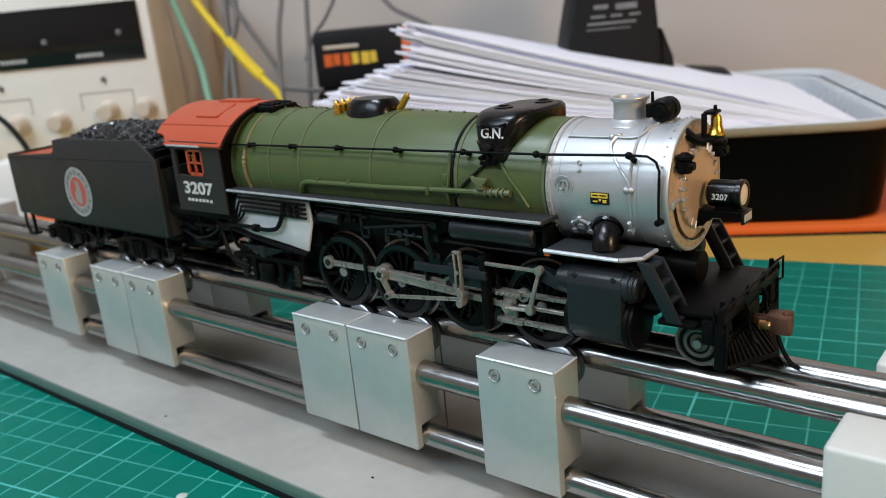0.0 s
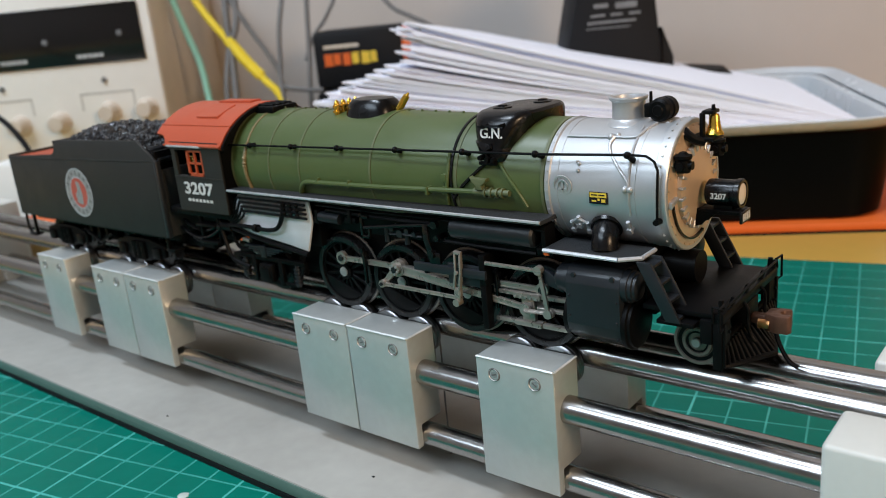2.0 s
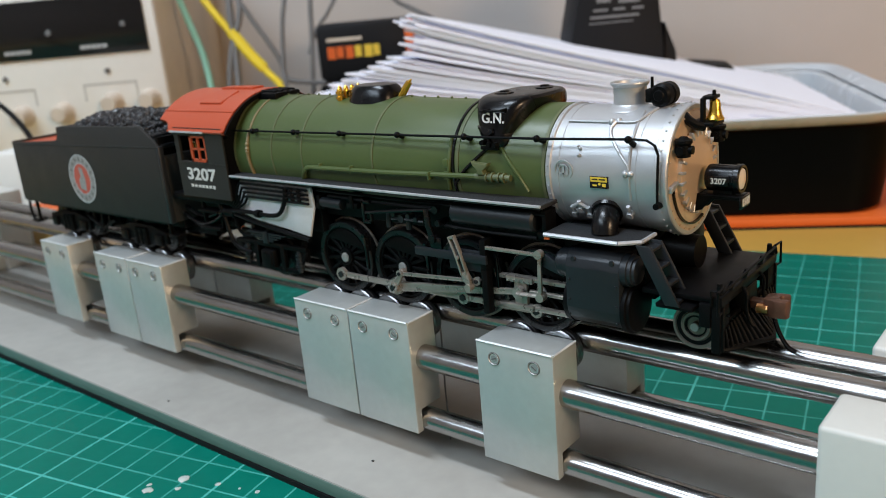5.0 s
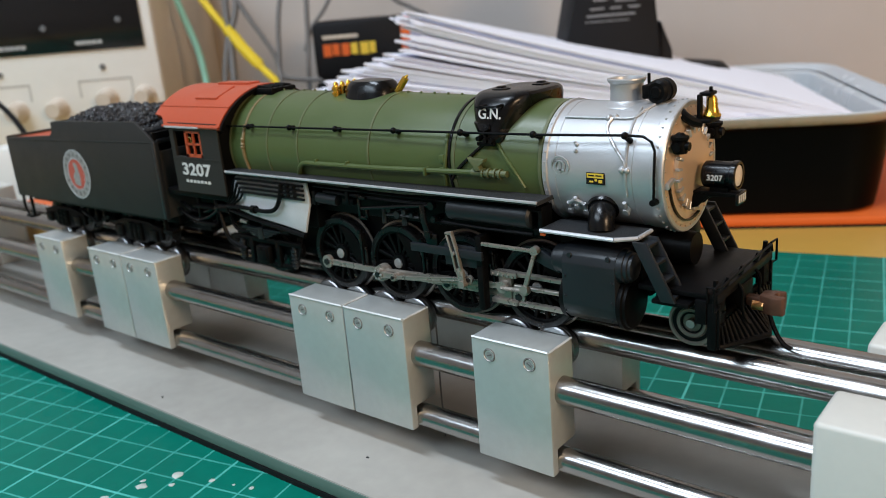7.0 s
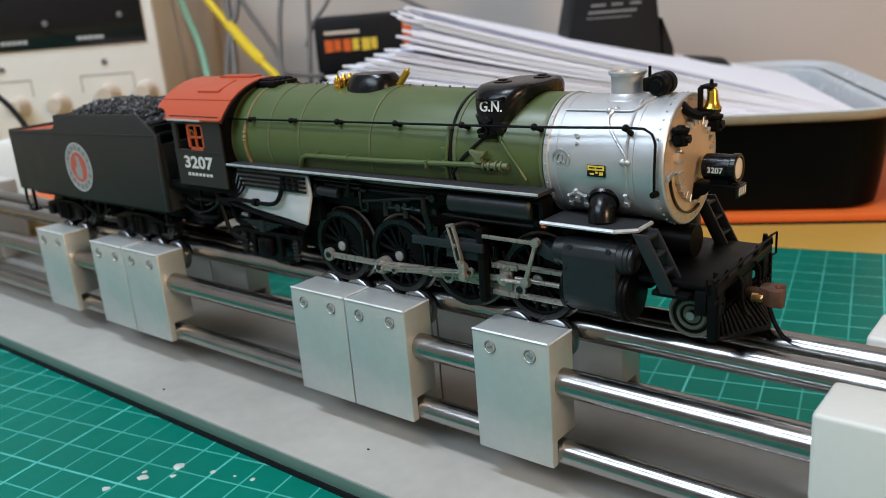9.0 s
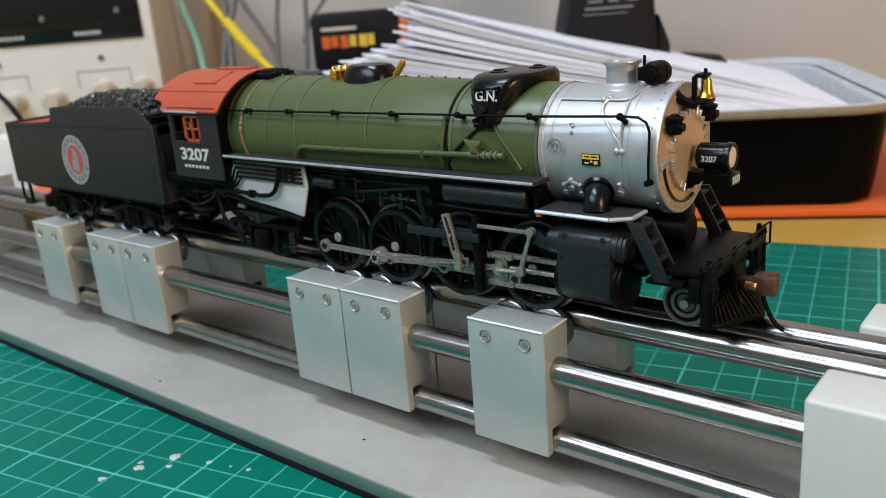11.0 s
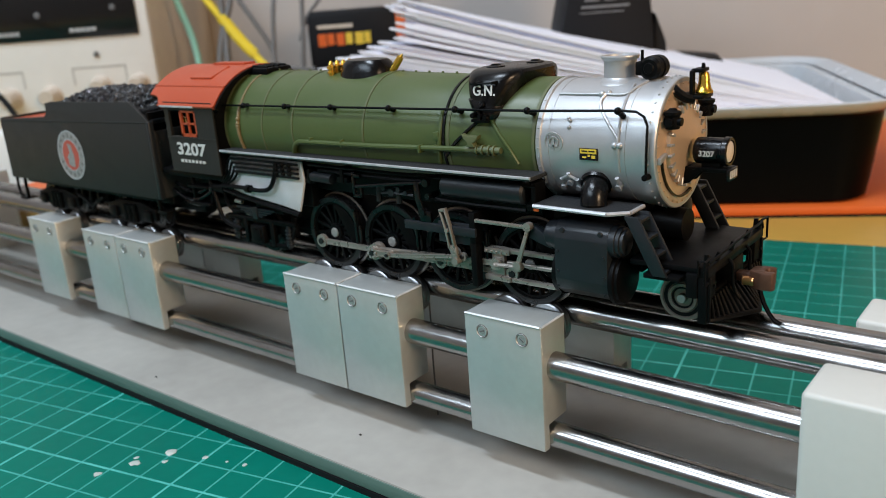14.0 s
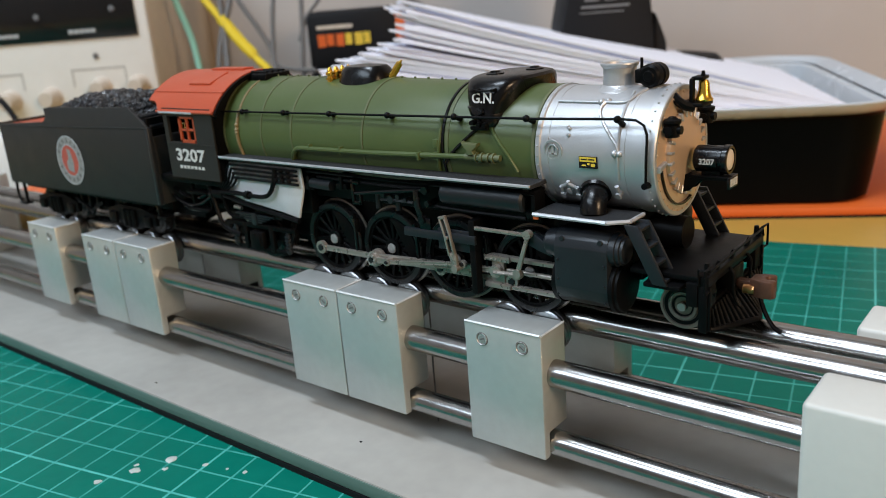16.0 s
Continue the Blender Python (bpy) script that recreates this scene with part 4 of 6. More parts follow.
# running boards
for s in (-1, 1):
    y0, y1 = sorted((s * 17.0, s * 9.5))
    rb = part("running_board", box(bm_new(), -34, 63.4, y0, y1, 28.7, 29.6, 0.1), MAT["deck"], loco, "dark grey tread running board")
    ya, yb = sorted((s * 17.5, s * 17.0))
    part("edge_strip", box(bm_new(), -34, 63.5, ya, yb, 29.15, 29.7, 0.1), MAT["edge"], rb, "worn silver edge")
    out = [(64.0, s * 9), (64.0, s * 17.4), (80.0, s * 17.4), (83.4, s * 14.8), (83.4, s * 9)]
    fb = part("front_board", prism(bm_new(), out, 23.6, 24.35, "xy"), MAT["deck"], loco, "dark grey front running board")
    bm = bm_new()
    edge = [(63.9, s * 17.2), (80.0, s * 17.5), (83.5, s * 14.9), (83.5, s * 9.2)]
    for (ax, ay), (bx, by) in zip(edge, edge[1:]):
        wire(bm, [(ax, ay, 24.0), (bx, by, 24.0)], 0.42, 6)
    part("edge_strip", bm, MAT["edge"], fb, "worn silver edge")
    bm = bm_new()
    wire(bm, smooth_path([(74.4, s * 9.6, 28.2), (74.6, s * 11.4, 27.4), (75.0, s * 12.9, 26.0), (75.2, s * 13.4, 24.2)], 4), 2.55, 24)
    tube(bm, (74.3, s * 10.4, 28.0), (74.45, s * 11.0, 27.6), 3.15, 3.0, 28)
    part("steam_pipe", bm, MAT["satin"], loco, "black steam pipe elbow")

# frame and dark gear under the boiler
bm = bm_new()
box(bm, -34, 66, -6.4, 6.4, 5.5, 22, 0.4)
box(bm, 66, 82, -6.4, 6.4, 9.5, 22, 0.4)
box(bm, 82, 95, -4.5, 4.5, 8, 13.9, 0.4)
box(bm, -33, 62, -10.5, 10.5, 20, 28, 0.4)
box(bm, 64, 82, -10, 10, 12, 24, 0.4)
tube(bm, (82, 0, 18.5), (88.5, 0, 18.5), 3.6, 3.2, 24)
part("frame", bm, MAT["black"], loco, "black frame and smokebox saddle")
bm = bm_new()
box(bm, -33, -6, -9.0, 9.0, 8, 16, 0.6)
box(bm, -34, -5, -12.5, 12.5, 15.5, 27, 0.6)
part("ash_pan", bm, MAT["black"], loco)
side = [(-36.5, 19.2), (-34.8, 24), (-33, 27.8), (-5.2, 27.8), (-4.6, 23), (-7.6, 14.8), (-14, 15.8), (-28, 17.4)]
for s in (-1, 1):
    ya, yb = sorted((s * 15.0, s * 14.3))
    fs = part("firebox_side", prism(bm_new(), side, ya, yb, "xz", 0.15), MAT["ashpan"], loco, "pale grey firebox side plate")
    bm = bm_new()
    wire(bm, [(-37, s * 15.2, 18.2), (-28, s * 15.2, 16.6), (-7.6, s * 15.2, 14.0)], 0.6, 8)
    part("lower_lip", bm, MAT["black"], fs)
    for k in range(4):
        bm = bm_new()
        z = 27.3 - k * 1.15
        wire(bm, smooth_path([(-36.5, s * 15.8, 20.4 - k * 0.4), (-34.5 + k * 0.9, s * 15.8, z - 4.2 + 0.6 * k), (-32.5 + k * 0.9, s * 15.8, z - 0.4), (-30, s * 15.8, z), (-18, s * 15.8, z), (-5.5, s * 15.8, z - 0.1)], 4), 0.34, 6)
        part("cab_pipe", bm, MAT["black"], fs, "thin black pipe")
    bm = bm_new()
    wire(bm, smooth_path([(-13.5, s * 16, 27), (-14.6, s * 16, 23.5), (-17, s * 16, 20.4), (-21, s * 16, 19.4), (-29, s * 16, 19.6), (-37, s * 16, 19.4)], 5), 0.6, 8)
    tube(bm, (-26.4, s * 16, 19.5), (-25.0, s * 16, 19.5), 1.1, 1.1, 10)
    part("injector_pipe", bm, MAT["black"], fs, "thick black pipe")
    bm = bm_new()
    for x in (-13.5, -11.0, -8.5):
        for z in (27, 25.8, 24.6):
            bmesh.ops.create_icosphere(bm, subdivisions=1, radius=0.65, matrix=Matrix.Translation((x, s * 16.1, z)))
    part("valve_cluster", bm, MAT["black"], fs)
# air reservoir, brackets and pipes below the running board
for s in (-1, 1):
    bm = bm_new()
    lathe(bm, [(39, 0), (39, 1.9), (39.5, 2.4), (59.8, 2.4), (60.3, 1.9), (60.3, 0)], (0, s * 13.6, 25.4), "x", 24)
    part("air_reservoir", bm, MAT["slate"], loco, "dark air reservoir")
    for k, (z, x0, x1) in enumerate(((27.4, -3, 63), (26.0, 0, 33), (22.0, 36, 60))):
        bm = bm_new()
        wire(bm, [(x0, s * (14.6 - 0.5 * k), z), ((x0 + x1) / 2, s * (14.7 - 0.5 * k), z - 0.3), (x1, s * (14.6 - 0.5 * k), z - 0.2)], 0.42, 6)
        part("brake_pipe", bm, MAT["black"], loco, "thin dark pipe")
    for x, z0, z1 in ((-3.5, 22.5, 26), (8, 23.5, 27.5), (62, 22, 28)):
        bm = bm_new()
        box(bm, x, x + 1.1, min(s * 14.9, s * 11), max(s * 14.9, s * 11), z0, z1, 0.2)
        box(bm, x - 1.4, x + 2.2, min(s * 14.6, s * 12), max(s * 14.6, s * 12), z0, z0 + 1.4, 0.25)
        part("hanger_bracket", bm, MAT["black"], loco)
    # reversing gear: bracket, reach rod, lifting arm and hanger
    ya, yb = sorted((s * 14.6, s * 15.4))
    bm = bm_new()
    box(bm, 12.4, 13.2, ya, yb, 20.8, 26.6, 0.15)
    box(bm, 12.4, 15.4, ya, yb, 20.6, 21.4, 0.15)
    box(bm, 12.4, 15.0, ya, yb, 25.4, 26.2, 0.15)
    box(bm, 14.8, 15.4, ya, yb, 20.6, 23.4, 0.15)
    part("reach_rod_bracket", bm, MAT["satin"], loco)
    bm = bm_new()
    wire(bm, [(13.6, s * 15.2, 23.3), (26, s * 15.3, 24.9), (35.6, s * 15.3, 26.0)], 0.46, 8)
    tube(bm, (35.2, s * 14.8, 25.9), (35.2, s * 15.9, 25.9), 0.9, 0.9, 14)
    part("reach_rod", bm, MAT["satin"], loco, "thin black reversing rod")
    bm = bm_new()
    prism(bm, [(32.0, 26.0), (33.4, 26.0), (33.5, 22.4), (34.6, 19.2), (33.2, 18.8), (32.1, 22.0)], *sorted((s * 15.3, s * 15.9)), "xz", 0.12)
    tube(bm, (33.9, s * 14.9, 19.2), (33.9, s * 16.2, 19.2), 1.0, 0.9, 14)
    box(bm, 33.0, 36.2, *sorted((s * 14.9, s * 15.7)), 16.8, 19.6, 0.25)
    tube(bm, (35.4, s * 12.0, 22.8), (35.4, s * 15.6, 22.8), 0.7, 0.7, 12)
    part("lifting_arm", bm, MAT["satin"], loco, "black lifting arm")
    for k in range(3):
        bm = bm_new()
        x = 9.9 + 19.5 * k
        box(bm, x - 0.35, x + 0.35, *sorted((s * 12.4, s * 13.2)), 8.0, 17.2, 0.15)
        box(bm, x - 0.9, x + 0.5, *sorted((s * 11.6, s * 12.8)), 12.4, 16.0, 0.25)
        tube(bm, (x, s * 12.8, 16.6), (x, s * 13.7, 16.6), 0.6, 0.5, 10)
        part("brake_hanger", bm, MAT["satin"], loco)
    bm = bm_new()
    for x, z, r in ((21.2, 23.4, 0.8), (23.6, 22.4, 1.0), (25.8, 23.2, 0.7), (28.0, 22.6, 0.6)):
        tube(bm, (x, s * 12.4, z), (x, s * 14.4, z), r, r * 0.9, 12)
    wire(bm, [(20, s * 13.6, 22.0), (24, s * 14.0, 22.4), (30, s * 13.8, 22.2)], 0.3, 6)
    part("lubricator_valves", bm, MAT["slate"], loco)
    bm = bm_new()
    tube(bm, (-2.4, s * 13.8, 24.2), (4.5, s * 13.8, 24.0), 1.3, 1.3, 14)
    part("lubricator", bm, MAT["slate"], loco)
    for x in (18.3, 24.5):
        bm = bm_new()
        tube(bm, (x, s * 12.6, 19.6), (x, s * 12.6, 23), 0.75, 0.6, 10)
        part("spring_hanger", bm, MAT["slate"], loco)

# cab
cab = part("cab", bm_new(), MAT["black"], loco, "black cab with red-framed window")
for s in (-1, 1):
    ya, yb = sorted((s * 17.5, s * 16.7))
    bm = bm_new()
    box(bm, -56.2, -34.5, ya, yb, 22.6, 32.6)
    box(bm, -56.2, -34.5, ya, yb, 39.8, 42)
    box(bm, -56.2, -54.4, ya, yb, 32.6, 39.8)
    box(bm, -42.2, -34.5, ya, yb, 32.6, 39.8)
    cs = part("cab_side", bm, MAT["charcoal"], cab)
    bm = bm_new()
    yy = (s * 17.35, s * 16.85)
    for a, b, c, d in ((-49.6, -42.2, 39.2, 39.9), (-49.6, -42.2, 32.5, 33.4), (-49.6, -48.7, 32.5, 39.9), (-43.1, -42.2, 32.5, 39.9), (-46.2, -45.6, 33, 39.6), (-49.2, -42.6, 35.9, 36.4)):
        box(bm, a, b, min(yy), max(yy), c, d)
    part("window_frame", bm, MAT["red"], cs, "red window frame")
    bm = bm_new()
    box(bm, -57, -41.5, min(s * 18.4, s * 16.8), max(s * 18.4, s * 16.8), 40.6, 41.2, 0.15)
    part("awning", bm, MAT["print"], cs, "pale grey window awning")
    bm = bm_new()
    box(bm, -56.3, -34.4, min(s * 17.65, s * 17.5), max(s * 17.65, s * 17.5), 32.0, 32.35)
    part("beading", bm, MAT["charcoal"], cs)
lettering("number", "3207", 4.6, MAT["white"], cab, (-46.2, -17.58, 29.0), bold=0.12, width=1.42)
for k in range(7):
    part("printed_bar", box(bm_new(), -51.6 + k * 1.65, -50.5 + k * 1.65, -17.58, -17.5, 25.4, 26.2), MAT["white"], cab, "tiny white unreadable print")
bm = bm_new()
tube(bm, (-50.8, -15.5, 36), (-50.8, -15.5, 37.6), 0.9, 0.7, 10)
part("gauge", bm, MAT["gold"], cab, "tiny brass gauge inside the cab")
for x in (-56.0, -35.5):
    arc = [(17.0 * math.sin(radians(a)) / math.sin(radians(58)), 41 + 8.6 * (math.cos(radians(a)) - math.cos(radians(58))) / (1 - math.cos(radians(58)))) for a in range(-58, 59, 8)]
    if x > -40:
        part("front_wall", prism(bm_new(), [(-17, 22.6), (17, 22.6)] + arc[::-1], x, x + 1.0, "yz"), MAT["black"], cab)
    else:
        part("rear_wall", prism(bm_new(), [(-17, 22.6), (17, 22.6), (17, 30), (-17, 30)], x, x + 1.0, "yz"), MAT["black"], cab)
part("cab_floor", box(bm_new(), -64, -34, -16, 16, 20.6, 22.6, 0.3), MAT["black"], cab)
part("backhead", box(bm_new(), -40.5, -36, -11, 11, 22.6, 44, 0.8), MAT["black"], cab)
# roof: a red arch with a seam and a hatch
def arch(off, x0, x1, a_max=58, top=50.4, half=18.0, rise=9.4, cut=58):
    bm = bm_new()
    pts = []
    for o in (off, off - 0.8):
        row = []
        for k in range(33):
            a = radians(-cut + 2 * cut * k / 32)
            y = (half + o) * math.sin(a) / math.sin(radians(a_max))
            z = top + o - rise * (1 - math.cos(a)) / (1 - math.cos(radians(a_max)))
            row.append((y, z))
        pts.append(row)
    return prism(bm, pts[0] + pts[1][::-1], x0, x1, "yz")


roof = part("cab_roof", arch(0, -58, -33), MAT["red"], loco, "oxide red arched cab roof")
for x0, x1, c in ((-58.5, -58, 55.5), (-59, -58.5, 53.6), (-59.6, -59, 52), (-60.3, -59.6, 50.6), (-61.2, -60.3, 49.5), (-62.4, -61.2, 48.7), (-64, -62.4, 48.3)):
    part("overhang", arch(0, x0, x1, cut=c), MAT["red"], roof)
    part("overhang_lining", arch(-0.85, x0, x1, cut=c), MAT["black"], roof)
part("roof_edge", arch(-0.25, -33.0, -32.2), MAT["black"], roof)
part("lining", arch(-0.85, -58, -33.2), MAT["black"], roof)
for s in (-1, 1):
    bm = bm_new()
    wire(bm, [(-64, s * 13.5, 45.85), (-33, s * 13.5, 45.85)], 0.25, 6)
    part("roof_seam", bm, MAT["red"], roof)
    bm = bm_new()
    wire(bm, [(-58, s * 18.0, 41.1), (-33, s * 18.0, 41.1)], 0.35, 6)
    part("eave", bm, MAT["red"], roof)
hm = pose(-45.5, -7.6, 48.85, 20, 0, 0)
part("roof_hatch", box(bm_new(), -5.0, 4.4, -3.8, 3.4, -0.6, 0.4, 0.15, 1, hm), MAT["red"], roof)
part("roof_hatch", box(bm_new(), -52, -38, -1.9, 1.9, 50.2, 50.9, 0.15), MAT["red"], roof)
bm = bm_new()
box(bm, -33.5, -26, -4.4, 4.4, 47.4, 49.6, 0.5)
for y in (-3, -1, 1, 3):
    tube(bm, (-33, y, 49.9), (-27, y, 49.7), 0.4, 0.4, 8)
part("turret", bm, MAT["black"], loco, "black steam turret before the cab")

# trailing truck and steps under the cab
bm = bm_new()
box(bm, -44, -14, -11.5, -10, 6.2, 9.6, 0.4)
box(bm, -44, -14, 10, 11.5, 6.2, 9.6, 0.4)
box(bm, -31, -24, -12.2, -10, 4.4, 10.4, 0.5)
box(bm, -31, -24, 10, 12.2, 4.4, 10.4, 0.5)
box(bm, -44, -30, -9, 9, 8, 12, 0.4)
tube(bm, (-16, -11.5, 6), (-14, -11.5, 12), 0.8, 0.8, 8)
part("trailing_truck", bm, MAT["black"], loco)
for s in (-1, 1):
    def across(y0, y1):
        return min(s * y0, s * y1), max(s * y0, s * y1)
    bm = bm_new()
    box(bm, -40, -12, *across(13.4, 12.4), 9.4, 10.8, 0.2)
    box(bm, -36, -16, *across(13.2, 12.4), 3.0, 4.2, 0.2)
    for x in (-32.4, -21.6):
        box(bm, x - 0.8, x + 0.8, *across(13.5, 12.2), 3.0, 10.8, 0.2)
    prism(bm, [(-40, 9.4), (-36, 3.0), (-35, 3.0), (-38.6, 9.4)], *across(13.2, 12.5), "xz", 0.1)
    prism(bm, [(-17, 3.0), (-16, 3.0), (-12, 9.4), (-13.4, 9.4)], *across(13.2, 12.5), "xz", 0.1)
    part("truck_frame", bm, MAT["black"], loco, "black cast truck frame")
    bm = bm_new()
    box(bm, -29.6, -24.4, *across(14.4, 12.2), 3.8, 8.8, 0.5)
    box(bm, -29.0, -25.0, *across(14.8, 14.3), 4.6, 8.2, 0.25)
    tube(bm, (-27, s * 14.7, 8.0), (-27, s * 15.1, 8.0), 0.5, 0.4, 8)
    part("journal_box", bm, MAT["black"], loco)
    bm = bm_new()
    for k in range(4):
        box(bm, -27 - 8 + 1.7 * k, -27 + 8 - 1.7 * k, *across(13.9, 12.6), 13.0 - 0.62 * k, 13.5 - 0.62 * k, 0.08)
    box(bm, -28, -26, *across(14.2, 12.4), 10.6, 13.9, 0.2)
    part("leaf_spring", bm, MAT["slate"], loco)
    bm = bm_new()
    for x in (-36.6, -15.2):
        for k in range(5):
            tube(bm, (x, s * 13.0, 4.2 + 1.0 * k), (x, s * 13.0, 4.8 + 1.0 * k), 1.0, 1.0, 12)
        tube(bm, (x, s * 13.0, 3.6), (x, s * 13.0, 9.6), 0.6, 0.6, 8)
    part("coil_spring", bm, MAT["slate"], loco)
    bm = bm_new()
    for k, (zz, yy) in enumerate(((19.5, 13.4), (17.6, 14.4), (15.8, 13.0))):
        wire(bm, smooth_path([(-43, s * yy, zz), (-50, s * yy, zz - 3.4), (-58, s * (yy - 1), zz - 4.2), (-64, s * (yy - 1), zz - 2.0)], 5), 0.5, 8)
        tube(bm, (-44.5, s * yy, zz), (-43, s * yy, zz), 0.9, 0.9, 10)
    part("tender_hose", bm, MAT["satin"], loco, "thin black hoses to the tender")
    bm = bm_new()
    box(bm, -54, -45, min(s * 15.5, s * 12), max(s * 15.5, s * 12), 12.4, 13.2, 0.2)
    box(bm, -54, -45, min(s * 15.5, s * 12), max(s * 15.5, s * 12), 17.4, 18.2, 0.2)
    for x in (-54, -46):
        box(bm, x, x + 1, min(s * 14, s * 13), max(s * 14, s * 13), 12.4, 21, 0.2)
    wire(bm, smooth_path([(-44, s * 14.5, 21), (-42.5, s * 14.5, 15), (-40, s * 14.5, 9), (-34, s * 13.8, 7)], 4), 0.6, 8)
    wire(bm, smooth_path([(-40, s * 13.5, 21), (-39, s * 13.5, 14), (-36, s * 13.5, 12), (-30, s * 13, 12.5)], 4), 0.5, 8)
    tube(bm, (-43, s * 13.6, 18), (-38.5, s * 13.6, 18), 1.5, 1.5, 14)
    tube(bm, (-20, s * 12.6, 13.4), (-16, s * 12.6, 13.4), 1.0, 1.0, 12)
    part("injector", bm, MAT["black"], loco, "black injector and cab steps")
    bm = bm_new()
    tube(bm, (-36, s * 12.9, 14.6), (-33, s * 13.0, 14.4), 0.6, 0.6, 10)
    tube(bm, (-32, s * 12.6, 11.2), (-27.5, s * 12.8, 11.0), 0.45, 0.45, 10)
    part("bright_fitting", bm, MAT["steel"], loco, "bare metal fitting")


def rim_wheel(r, name, parent, at, bright):
    bm = bm_new()
    lathe(bm, [(-1.4, r), (1.0, r), (1.1, r + 0.6), (1.5, r + 0.6), (1.5, 0)], (0, 0, 0), "y", 40)
    lathe(bm, [(-1.4, r), (-1.5, r * 0.88), (-1.25, r * 0.85), (-1.2, r * 0.66), (-1.5, r * 0.62), (-1.5, r * 0.5), (-1.05, r * 0.45), (-1.05, r * 0.2), (-1.9, r * 0.17), (-1.9, 0)], (0, 0, 0), "y", 40)
    w = part(name, bm, MAT["wheel_face" if bright else "darksteel"], parent, "turned metal wheel", at)
    if bright:
        for q0, q1 in ((0.83, 0.68), (0.47, 0.40)):
            part("groove", lathe(bm_new(), [(-1.2, r * q0), (-1.34, r * q0), (-1.34, r * q1), (-1.1, r * q1)], (0, 0, 0), "y", 36), MAT["black"], w, "dark groove")
        part("axle_end", lathe(bm_new(), [(-1.8, r * 0.2), (-2.1, r * 0.18), (-2.1, 0)], (0, 0, 0), "y", 20), MAT["screw"], w, "bright axle end")
    return w


for s in (-1, 1):
    w = rim_wheel(4.5, "leading_wheel", loco, (91.6, s * 8.3, 7.0), True)
    if s > 0:
        w.rotation_euler.z = math.pi
    w = rim_wheel(5.8, "trailing_wheel", loco, (-26.5, s * 8.3, 6.2), False)
    if s > 0:
        w.rotation_euler.z = math.pi
part("leading_axle", tube(bm_new(), (91.6, -8, 7), (91.6, 8, 7), 1.0, 1.0, 12), MAT["black"], loco)

# cylinders and valve chests
for s in (-1, 1):
    jacket = [(s * y, z) for y, z in ((-8, 6.2), (-12.6, 5.6), (-15.0, 6.2), (-16.8, 7.8), (-17.5, 10), (-17.5, 18.2), (-17.0, 19.9), (-15.9, 21.0), (-14.4, 21.4), (-11.5, 21.2), (-8, 20.6))]
    cyl = part("cylinder", prism(bm_new(), jacket, 68.6, 80.0, "yz", 0.2), MAT["slate"], loco, "blue-black cylinder block")
    bm = bm_new()
    lathe(bm, [(80.0, 3.2), (81.2, 3.2), (81.3, 2.9), (82.0, 2.9), (82.1, 2.5), (82.6, 2.4), (82.9, 1.6), (82.9, 0)], (0, s * 14.2, 18.0), "x", 28)
    lathe(bm, [(68.6, 3.1), (67.6, 3.1), (67.5, 2.8), (66.2, 2.8), (66.1, 2.2), (65.4, 2.0), (65.4, 0)], (0, s * 14.2, 18.0), "x", 28)
    part("valve_head", bm, MAT["slate"], cyl)
    bm = bm_new()
    lathe(bm, [(80.0, 5.6), (80.9, 5.6), (81.1, 5.1), (81.6, 5.0), (81.8, 4.2), (81.9, 0)], (0, s * 12.0, 10.2), "x", 32)
    lathe(bm, [(68.6, 5.2), (67.4, 5.0), (67.2, 2.0), (66.2, 1.6), (66.2, 0)], (0, s * 12.0, 10.2), "x", 32)
    part("cylinder_head", bm, MAT["black"], cyl, "black cylinder head")
    for x, z in ((70.2, 19.8), (78.4, 19.8), (69.3, 15.6), (69.3, 11.5), (69.3, 8.4), (79.3, 15.4), (79.3, 11.4), (79.3, 7.8)):
        bm = bm_new()
        r = 0.6 if z > 19 else 0.28
        yy = s * (17.05 if z > 19 or z < 8 else 17.5)
        tube(bm, (x, yy, z), (x, yy + s * 0.3, z), r, r * 0.8, 10)
        part("bolt", bm, MAT["slate"], cyl)
    for z, h in ((12.0, 0.9), (5.6, 0.9)):
        part("guide_bar", box(bm_new(), 48.0, 68.4, min(s * 11.4, s * 12.8), max(s * 11.4, s * 12.8), z - h / 2, z + h / 2, 0.12), MAT["steel"], cyl, "bare metal guide bar")
    yk = bm_new()
    box(yk, 46.4, 48.0, min(s * 15.6, s * 7), max(s * 15.6, s * 7), 13.4, 20.4, 0.25)
    box(yk, 46.4, 48.0, min(s * 15.6, s * 13.4), max(s * 15.6, s * 13.4), 3.8, 14, 0.25)
    part("guide_yoke", yk, MAT["black"], loco)
    bm = bm_new()
    box(bm, 28.4, 48.2, min(s * 15.9, s * 15.1), max(s * 15.9, s * 15.1), 15.0, 17.0, 0.2)
    box(bm, 37.5, 47.4, min(s * 15.0, s * 14.4), max(s * 15.0, s * 14.4), 12.8, 17.6, 0.2)
    tube(bm, (41, s * 15.2, 16), (41, s * 16.3, 16), 0.55, 0.55, 10)
    part("link_girder", bm, MAT["slate"], loco)
    part("pivot_pin", tube(bm_new(), (41, s * 16.2, 16), (41, s * 16.75, 16), 0.5, 0.4, 10), MAT["steel"], loco, "bright pivot pin")
    bm = bm_new()
    prism(bm, [(61.0, 18.6), (62.4, 18.9), (66.4, 16.6), (66.4, 14.6), (63, 15.6), (60.4, 16.6)], min(s * 14.6, s * 13.2), max(s * 14.6, s * 13.2), "xz", 0.15)
    part("valve_stem_guide", bm, MAT["slate"], loco)
    bm = bm_new()
